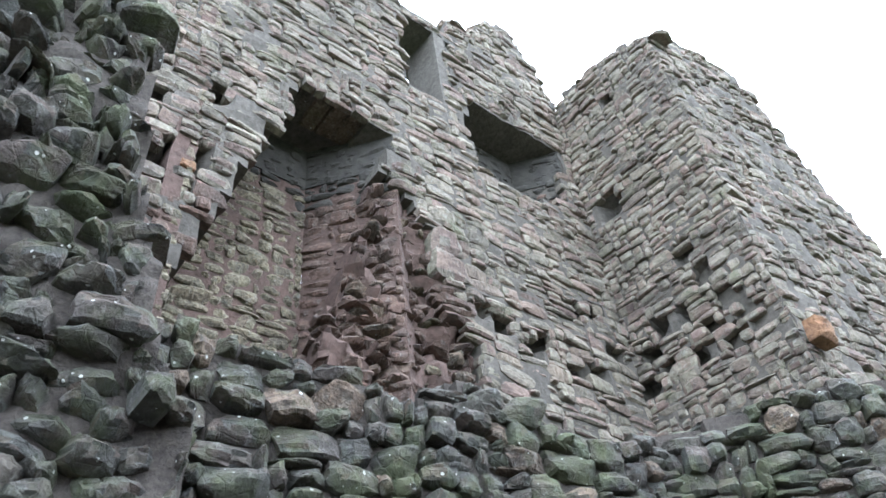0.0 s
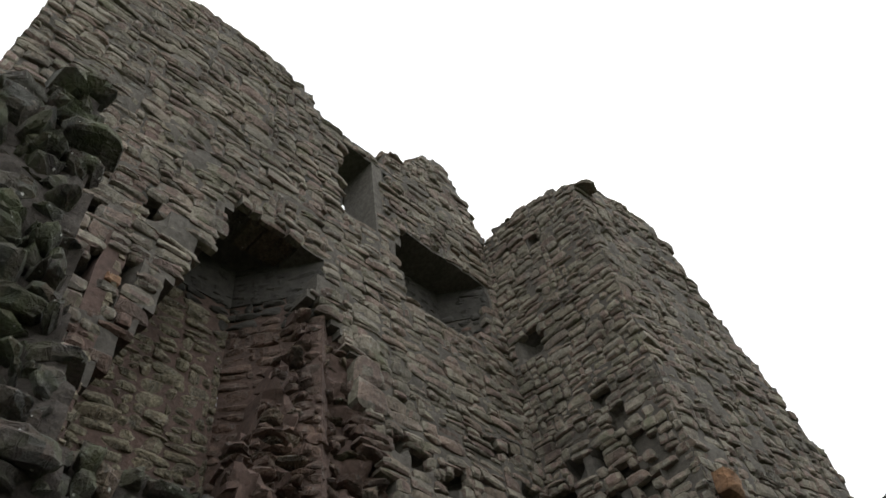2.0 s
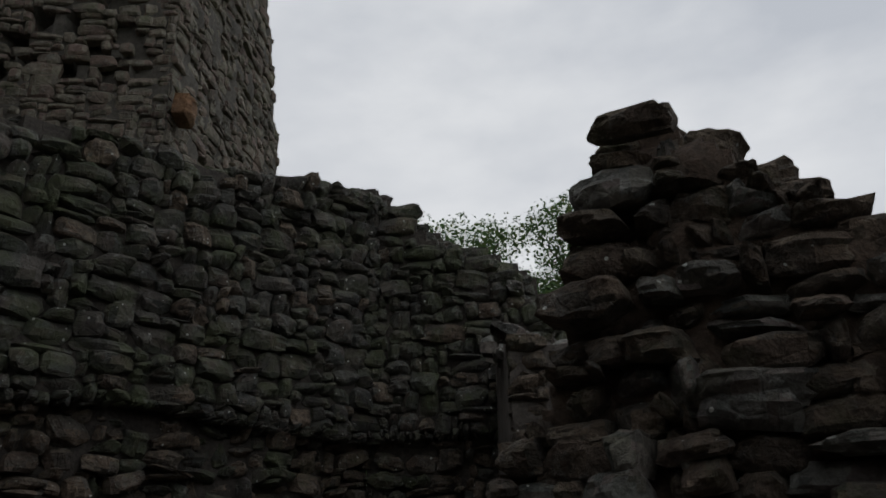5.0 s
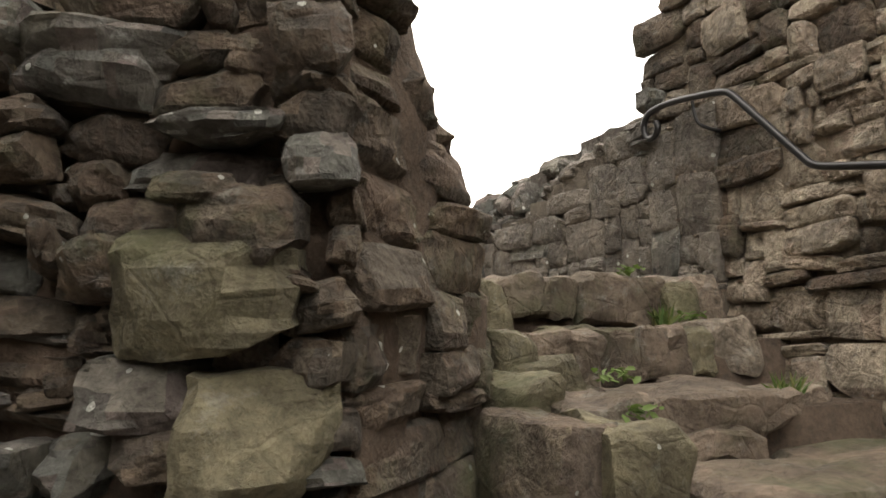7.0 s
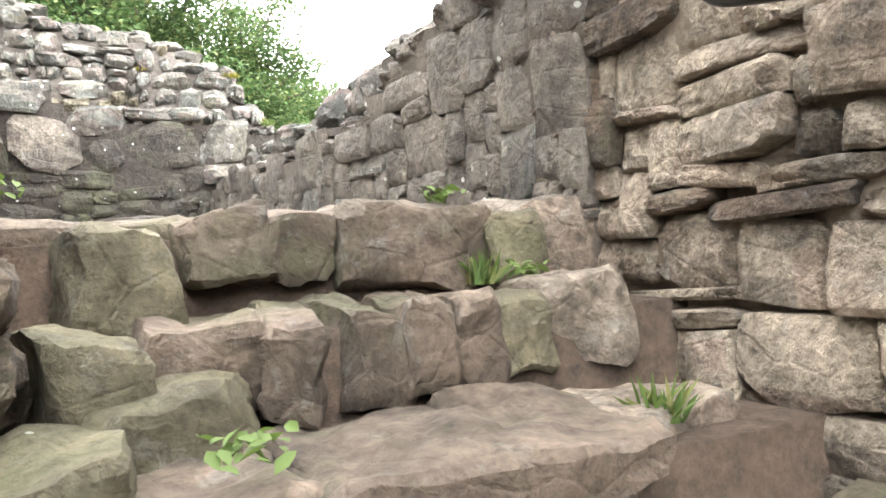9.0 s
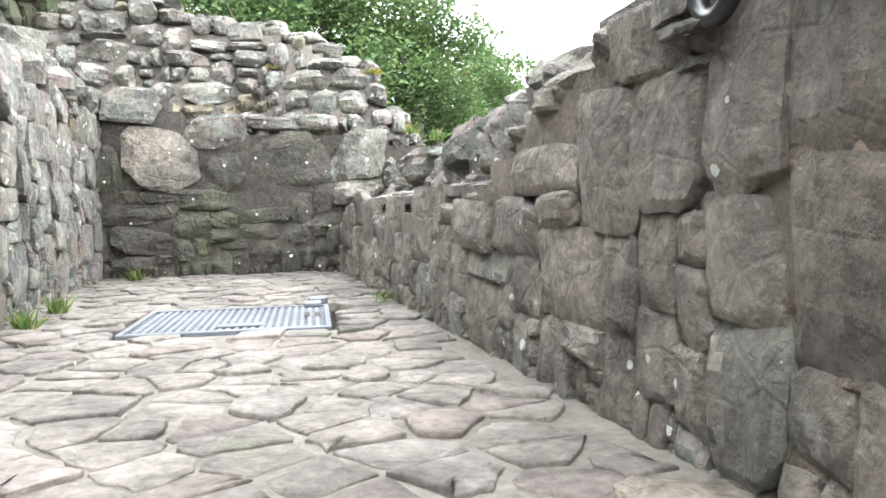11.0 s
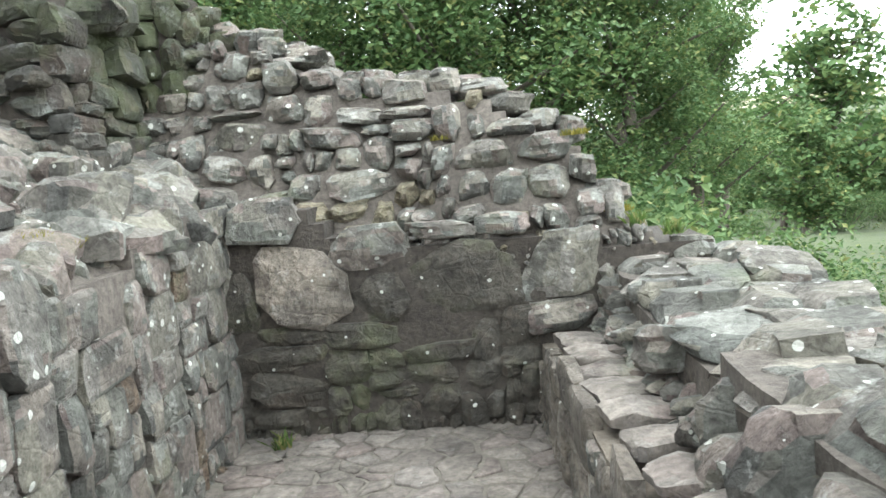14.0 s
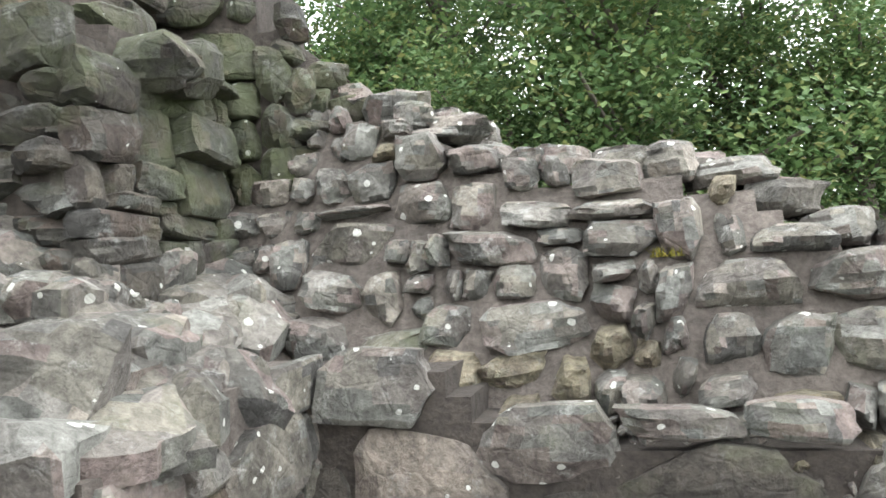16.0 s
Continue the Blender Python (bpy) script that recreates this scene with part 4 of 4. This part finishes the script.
# ---- drain grate ----
grate = thing("drain_grate", None, Matrix.Translation((0, 0, -0.004)), "galvanised steel floor grating set in the paving", "grating")
for lo, hi in (((0, 0, -0.03), (1, 0.028, 0.008)), ((0, 0.84, -0.03), (1, 0.868, 0.008)), ((0, 0.029, -0.03), (0.028, 0.839, 0.008)), ((0.972, 0.029, -0.03), (1, 0.839, 0.008))):
    part("frame", box_mesh("frame", lo, hi, M_zinc, 0.003), grate)
bar_me, cross_me = box_mesh("bar", (-0.0105, 0.029, -0.022), (0.0105, 0.839, 0.003), M_zinc, 0.002), box_mesh("cross_bar", (0.029, -0.0125, -0.02), (0.971, 0.0125, 0.0), M_zinc, 0.002)
for k in range(23):
    part("bar", bar_me, grate, Matrix.Translation((0.068 + k * 0.0393, 0, 0)))
for k in range(11):
    part("cross_bar", cross_me, grate, Matrix.Translation((0, 0.095 + k * 0.0675, 0)))
part("plate", box_mesh("plate", (0.44, 0.13, 0.002), (0.66, 0.225, 0.010), M_zinc, 0.002), grate, None, "plain bright steel plate")
part("hasp", box_mesh("hasp", (0.86, 0.77, 0.004), (0.96, 0.90, 0.03), M_zinc, 0.005), grate, None, "steel locking hasp")
part("padlock", box_mesh("padlock", (0.88, 0.90, 0.0), (1.0, 0.97, 0.05), M_zinc, 0.012), grate, None, "small steel padlock")
for x in (0.88, 0.935):
    part("slot", box_mesh("slot", (x - 0.014, 0.40, 0.0035), (x + 0.014, 0.56, 0.0055), M_soot, 0.0), grate, None, "dark lifting slot")

# ---- steps ----
steps = wall_thing("stairs", "worn uneven sandstone steps climbing to the passage")
tagged(steps, "", "stairs")


def step_block(x0, x1, y0, y1, ztop, h, mat_, k, rz=0.0, tilt=0.0):
    """A worn block: face towards the lower steps, top slightly hollow."""
    bm = bmesh.new()
    bmesh.ops.create_cube(bm, size=1)
    bmesh.ops.subdivide_edges(bm, edges=bm.edges[:], cuts=6, use_grid_fill=True)
    d = Vector((x1 - x0, y1 - y0, h))
    for v in bm.verts:
        c = v.co.copy()
        r = sum(1 for q in c if abs(q) > 0.49)
        s = 1.0 - (0.06 if r == 2 else 0.14 if r == 3 else 0.0)
        p = Vector((c.x * d.x * s, c.y * d.y * s, c.z * d.z * s))
        q = p + Vector((k * 3.7, 0, 0))
        p += noise.noise_vector(q * 3.5) * 0.05 + noise.noise_vector(q * 8) * 0.028 + noise.noise_vector(q * 19) * 0.011
        v.co = p
    me = bm_mesh("block", bm, mat_, True)
    me.set_sharp_from_angle(angle=radians(26))
    part("block", me, steps, Matrix.Translation(((x0 + x1) / 2, (y0 + y1) / 2, ztop - h / 2)) @ Euler((radians(tilt), 0, radians(rz))).to_matrix().to_4x4())


for k, (x0, x1, y0, y1, z, h, mat_, rz) in enumerate((
        (0.33, 0.6, -2.84, -2.36, 0.0, 0.24, M_step, 6), (0.6, 0.82, -2.82, -2.36, 0.0, 0.24, M_step, 3), (0.83, 1.4, -2.82, -2.36, 0.0, 0.28, M_step, -2), (1.38, 1.56, -2.84, -2.5, -0.05, 0.26, M_mossy, -10),
        (1.5, 1.9, -2.75, -2.2, 0.0, 0.34, M_stair, 3), (-0.5, 0.36, -2.66, -2.3, 0.0, 0.26, M_step, 4),
        (0.2, 0.5, -3.26, -2.75, -0.30, 0.26, M_step, 2), (0.5, 0.68, -3.3, -2.78, -0.30, 0.26, M_step, -4), (0.68, 0.86, -3.25, -2.78, -0.30, 0.26, M_step, 6),
        (0.86, 1.02, -3.28, -2.78, -0.30, 0.26, M_step, -5), (1.02, 1.18, -3.24, -2.78, -0.30, 0.26, M_step, 5), (1.18, 1.38, -3.2, -2.78, -0.31, 0.26, M_mossy, -6), (1.36, 1.7, -3.15, -2.78, -0.27, 0.3, M_stair, -6),
        (0.46, 0.9, -3.84, -3.2, -0.55, 0.2, M_step, 3), (0.88, 1.3, -3.84, -3.2, -0.56, 0.17, M_step, -5), (0.55, 1.0, -3.9, -3.3, -0.70, 0.16, M_step, 2), (1.3, 1.75, -3.6, -3.2, -0.58, 0.3, M_stair, 4),
        (0.03, 0.3, -2.98, -2.66, -0.06, 0.3, M_mossy, 8), (-0.04, 0.2, -3.4, -3.0, -0.30, 0.26, M_mossy, 12), (0.1, 0.42, -3.5, -3.1, -0.42, 0.28, M_mossy, -14), (-0.12, 0.16, -3.75, -3.4, -0.46, 0.26, M_mossy, 10),
        (0.1, 0.46, -3.9, -3.4, -0.56, 0.18, M_step, -4), (-0.2, 0.1, -4.2, -3.7, -0.58, 0.36, M_brown, 8), (0.05, 0.36, -4.24, -3.7, -0.60, 0.4, M_mossy, -6),
        (0.36, 1.05, -4.55, -3.8, -0.80, 0.3, M_step, 4), (1.05, 2.0, -4.6, -3.75, -0.80, 0.3, M_step, -4),
        (-0.2, 0.45, -4.95, -4.2, -0.98, 0.2, M_step, 3), (0.45, 1.2, -5.15, -4.5, -1.06, 0.26, M_step, -2), (1.2, 2.1, -5.2, -4.5, -1.06, 0.26, M_step, 3),
        (-0.1, 0.8, -5.75, -5.0, -1.32, 0.26, M_step, -3), (0.8, 2.1, -5.8, -5.1, -1.32, 0.26, M_step, 2))):
    step_block(x0, x1, y0, y1, z, h, mat_, k, rz)
# earth fill under the steps
fv, ff = [], []
for j, (yy, zz) in enumerate(((-2.3, -0.06), (-2.70, -0.08), (-2.72, -0.36), (-3.12, -0.36), (-3.15, -0.66), (-3.68, -0.66), (-3.7, -0.9), (-4.5, -0.92), (-4.52, -1.14), (-5.05, -1.14), (-5.08, -1.4), (-5.7, -1.42), (-5.72, -1.7))):
    for i in range(13):
        x = -0.45 + 2.6 * i / 12
        fv.append((x, yy + 0.02 * noise.noise(Vector((x * 5, yy, 0))), zz + 0.03 * noise.noise(Vector((x * 4, yy * 4, 3)))))
part("earth", mesh_of("earth", fv, [(j * 13 + i, j * 13 + i + 1, j * 13 + i + 14, j * 13 + i + 13) for j in range(12) for i in range(12)], M_mortar_brown), steps)


# ---- iron handrail ----
def tube(name, pts, r, material, order=4):
    cu = bpy.data.curves.new(name, "CURVE")
    cu.dimensions, cu.bevel_depth, cu.bevel_resolution, cu.use_fill_caps = "3D", r, 3, True
    sp = cu.splines.new("NURBS" if order else "POLY")
    sp.points.add(len(pts) - 1)
    for p, c in zip(sp.points, pts):
        p.co = (*c, 1)
    if order:
        sp.order_u, sp.use_endpoint_u, sp.resolution_u = order, True, 6
    tmp = bpy.data.objects.new("tmp", cu)
    me = bpy.data.meshes.new_from_object(tmp)
    bpy.data.objects.remove(tmp)
    me.materials.append(material)
    me.shade_smooth()
    return me


rail = thing("handrail", None, None, "black painted iron handrail ending in a scroll, fixed to rubble wall", "handrail")
RAIL_X = 1.70
th = [radians(30 - 300 * k / 18) for k in range(19)]
scroll = [(RAIL_X, -2.34 - (0.045 + 0.0035 * k) * math.cos(a), 1.0 + (0.045 + 0.0035 * k) * math.sin(a)) for k, a in enumerate(th)]
run = scroll + [(RAIL_X, -2.45, 1.115), (RAIL_X, -2.6, 1.105), (RAIL_X, -2.8, 1.075), (RAIL_X, -2.95, 1.05), (RAIL_X, -3.02, 1.03), (RAIL_X, -3.07, 0.99), (RAIL_X, -3.3, 0.755), (RAIL_X, -3.5, 0.55), (RAIL_X, -3.56, 0.49), (RAIL_X, -3.66, 0.46),
                (RAIL_X + 0.01, -4.0, 0.40), (RAIL_X + 0.03, -4.6, 0.27), (RAIL_X + 0.08, -5.6, 0.06)]
part("rail", tube("rail", run, 0.021, M_iron, 3), rail)
for y, z in ((-2.73, 1.06), (-4.5, 0.27)):
    part("bracket", tube("bracket", [(RAIL_X, y, z), (RAIL_X, y - 0.01, z - 0.1), (RAIL_X + 0.02, y - 0.04, z - 0.17), (RAIL_X + 0.14, y - 0.07, z - 0.19)], 0.011, M_iron, 3), rail)


# ---- trees, bushes, small plants ----
def leaf_cloud(rng, centres, count, size, material, name):
    verts, faces = [], []
    for c, rad in centres:
        for _ in range(count):
            d = Vector((rng.gauss(0, 1), rng.gauss(0, 1), rng.gauss(0, 1)))
            d = d.normalized() * rad * rng.random() ** 0.45
            d.z *= 0.75
            p = Vector(c) + d
            q = Euler((rng.uniform(-0.9, 0.9), rng.uniform(-0.9, 0.9), rng.uniform(0, 6.3))).to_matrix()
            s = size * rng.uniform(0.6, 1.3)
            i = len(verts)
            verts += [p + q @ Vector(v) for v in ((0, -s, 0), (s * 0.58, -s * 0.1, s * 0.16), (0, s, 0), (-s * 0.58, -s * 0.1, s * 0.16))]
            faces += [(i, i + 1, i + 2), (i, i + 2, i + 3)]
    return mesh_of(name, verts, faces, material, False)


def limb(bm, a, b, r0, r1, seg=7):
    a, b = Vector(a), Vector(b)
    z = (b - a).normalized()
    x = z.orthogonal().normalized()
    yv = z.cross(x)
    rings = []
    for p, r in ((a, r0), ((a + b) / 2 + x * r0 * 0.4, (r0 + r1) / 2), (b, r1)):
        rings.append([bm.verts.new(p + (x * math.cos(t) + yv * math.sin(t)) * r) for t in [6.2832 * k / seg for k in range(seg)]])
    for q, w in zip(rings, rings[1:]):
        for k in range(seg):
            bm.faces.new((q[k], q[(k + 1) % seg], w[(k + 1) % seg], w[k]))


def tree(seed, height, spread, leaves=110, size=0.13):
    rng = random.Random(seed)
    bm = bmesh.new()
    limb(bm, (0, 0, -0.3), (rng.uniform(-.3, .3), rng.uniform(-.3, .3), height * 0.5), height * 0.028, height * 0.017)
    limb(bm, (0, 0, height * 0.49), (rng.uniform(-.4, .4), 0, height * 0.88), height * 0.017, height * 0.004)
    centres = []
    for k in range(34):
        z0 = height * rng.uniform(0.10, 0.75)
        an = rng.uniform(0, 6.28)
        reach = spread * (1.05 - 0.75 * (z0 / height) ** 1.5) * rng.uniform(0.55, 1.0)
        end = Vector((math.cos(an) * reach, math.sin(an) * reach, z0 + height * rng.uniform(0.06, 0.2)))
        limb(bm, (0, 0, z0), end, height * 0.008, height * 0.002, 5)
        for q in (0.25, 0.55, 0.8, 1.0):
            c = Vector((0, 0, z0)).lerp(end, q) + Vector((rng.gauss(0, .2), rng.gauss(0, .2), rng.gauss(0.1, .2)))
            centres.append((c, spread * rng.uniform(0.18, 0.33)))
    for k in range(10):
        centres.append((Vector((rng.gauss(0, spread * 0.22), rng.gauss(0, spread * 0.22), height * rng.uniform(0.78, 1.0))), spread * rng.uniform(0.14, 0.26)))
    ob = new("tree")
    part("trunk", bm_mesh("trunk", bm, M_bark, True), ob)
    part("crown", leaf_cloud(rng, centres, leaves, size, M_leaf, "crown"), ob)
    return tagged(ob, "leafy green broadleaved tree behind the ruined wall", "tree", "trees behind the wall")


t1, t2, t3 = tree(301, 11.4, 3.6, 290, 0.064), tree(302, 11.2, 3.4, 290, 0.064), tree(303, 11.5, 3.8, 42, 0.22)
t3.matrix_basis = SCALE @ Matrix.Translation((17.0, 38.0, -4.0))
t1.matrix_basis = SCALE @ Matrix.Translation((-3.4, 14.0, -1.9))
t2.matrix_basis = SCALE @ Matrix.Translation((0.2, 12.2, -1.9))
for src, x, y, rz, k in ((t1, -5.4, 14.6, 150, 0.9), (t1, 2.0, 14.5, 70, 0.85), (t2, 3.3, 13.0, 160, 0.74), (t1, -0.8, 17.0, 200, 0.95), (t2, -5.2, 17.0, 40, 1.0), (t2, 6.0, 20.0, 250, 0.75), (t3, 8.5, 27.0, 300, 0.75), (t2, -1.6, 11.0, 310, 0.62)):
    o = copy_thing(src, SCALE @ Matrix.Translation((x, y, -2.0)) @ Euler((0, 0, radians(rz))).to_matrix().to_4x4())
    o.scale = (S * k, S * k, S * k)
rm = random.Random(431)
for k in range(44):
    y = rm.uniform(34, 90)
    x = y * rm.uniform(0.16, 0.75)
    o = copy_thing(t3, SCALE @ Matrix.Translation((x, y, -2.2 - max(0, min(60, math.hypot(x, y) - 16)) * 0.07)) @ Euler((0, 0, rm.uniform(0, 6))).to_matrix().to_4x4())
    q = S * rm.uniform(0.5, 0.72)
    o.scale = (q, q, q * 0.9)
rs = random.Random(401)
bush_c = [((rs.gauss(0, 0.8), rs.gauss(0, 0.8), rs.uniform(0.2, 1.5)), rs.uniform(0.5, 0.8)) for _ in range(16)]
bush = new("bush")
bm = bmesh.new()
for c, _ in bush_c:
    limb(bm, (0, 0, -0.3), c, 0.04, 0.012, 5)
part("stems", bm_mesh("stems", bm, M_bark, True), bush)
part("foliage", leaf_cloud(rs, bush_c, 260, 0.05, M_leaf, "foliage"), bush)
bush.matrix_basis = SCALE @ Matrix.Translation((4.4, 10.5, -2.0))
tagged(bush, "dense green bush on the slope", "bush", "bushes on the slope")
for k in range(44):
    x, y = rs.uniform(3.5, 26), rs.uniform(11, 46)
    o = copy_thing(bush, SCALE @ Matrix.Translation((x, y, -1.9 - max(0, math.hypot(x, y) - 16) * 0.07)) @ Euler((0, 0, rs.uniform(0, 6))).to_matrix().to_4x4())
    q = rs.uniform(0.6, 1.1) * S
    o.scale = (q, q, q)
for k in range(16):
    x, y = -4.5 + 0.62 * k, rs.uniform(9.8, 11.2)
    o = copy_thing(bush, SCALE @ Matrix.Translation((x, y, -1.9)) @ Euler((0, 0, rs.uniform(0, 6))).to_matrix().to_4x4())
    q = S * rs.uniform(1.2, 1.6) * (1.0 if x < 3.2 else 0.7)
    o.scale = (q, q, q * 1.15)
# far woods along the hill
fw = random.Random(411)
far_c = []
for k in range(240):
    x, y = fw.uniform(-60, 260), fw.uniform(60, 330)
    far_c.append(((x, y, -4.5 + hill_rise(x, y)), fw.uniform(4, 8)))
for k in range(60):
    x = 60 + k * 4.2
    y = 552 + fw.uniform(-8, 8)
    far_c.append(((x, y, -2.5 + hill_rise(x, y)), fw.uniform(4, 8)))
thing("far_woods", leaf_cloud(fw, far_c, 55, 2.0, M_leaf, "far_woods"), None, "far green woods on the slopes", "woods", "", "stuff")
fieldv = [(x, y, -2.2 + hill_rise(x, y)) for y in np.linspace(430, 545, 14) for x in np.linspace(60, 420, 20)]
thing("far_field", mesh_of("far_field", fieldv, [(j * 20 + i, j * 20 + i + 1, j * 20 + i + 21, j * 20 + i + 20) for j in range(13) for i in range(19)], M_field), None, "pale stubble field on a far hill", "field", "", "structure")


def tuft(rng, n, h, spread, material):
    verts, faces = [], []
    for _ in range(n):
        a, r = rng.uniform(0, 6.28), spread * rng.random() ** 0.5
        b = Vector((math.cos(a) * r, math.sin(a) * r, -0.01))
        t = b + Vector((rng.gauss(0, h * 0.4), rng.gauss(0, h * 0.4), h * rng.uniform(0.5, 1.1)))
        w = Vector((math.sin(a * 3), math.cos(a * 3), 0)) * h * 0.07
        i = len(verts)
        verts += [b - w, b + w, (b + t) / 2 + w * 0.8 + Vector((0, 0, h * 0.1)), t]
        faces += [(i, i + 1, i + 2), (i, i + 2, i + 3)]
    return mesh_of("tuft", verts, faces, material, False)


rt = random.Random(421)
moss_me, grass_me = tuft(rt, 260, 0.05, 0.10, M_moss), tuft(rt, 60, 0.12, 0.06, M_grass)
leaf_me = mesh_of("leaf", [(0, -0.02, 0), (0.012, -0.004, 0.004), (0.008, 0.014, 0.003), (0, 0.024, -0.003), (-0.008, 0.014, 0.003), (-0.012, -0.004, 0.004)], [(0, 1, 2, 3), (0, 3, 4, 5)], M_grass)
for me, nm, lab, spots in ((moss_me, "moss", "yellow-green moss cushion on rubble", ((-1.08, 1.55, bank_z(-1.08, 1.55) + 0.1), (-1.0, 1.66, bank_z(-1.0, 1.66) + 0.09), (1.55, 3.9, 1.9), (0.6, 4.0, 1.95), (1.8, 3.7, 1.35))),
                           (grass_me, "grass_tuft", "small green grass tuft in a joint", ((1.46, -3.55, -0.62), (1.3, -2.86, -0.27), (-0.55, 1.0, 0.0), (-0.52, 0.4, 0.0), (-0.56, 3.1, 0.0), (1.9, 3.55, 1.25), (2.1, 3.4, 1.2))),
                           (None, "weed", "low leafy green weed rooted in a joint", ((1.28, -2.6, 0.02), (1.42, -2.98, -0.26), (0.36, -3.78, -0.5), (-0.12, -2.9, 0.05), (-0.3, -2.9, 0.1), (1.33, 0.95, 0.0), (0.3, -4.0, -0.62)))):
    for p in spots:
        plant = thing(nm, me, Matrix.Translation(p) @ Euler((0, 0, rt.uniform(0, 6))).to_matrix().to_4x4(), lab, nm.replace("_", " "), nm + "s")
        for k in range(0 if me else 26):
            a, r = rt.uniform(0, 6.28), rt.uniform(0.0, 0.085)
            part("leaf", leaf_me, plant, Matrix.Translation((math.cos(a) * r, math.sin(a) * r, rt.uniform(0.0, 0.05))) @ Euler((rt.uniform(-0.7, 0.7), rt.uniform(-0.7, 0.7), a)).to_matrix().to_4x4() @ Matrix.Scale(rt.uniform(0.7, 1.4), 4))
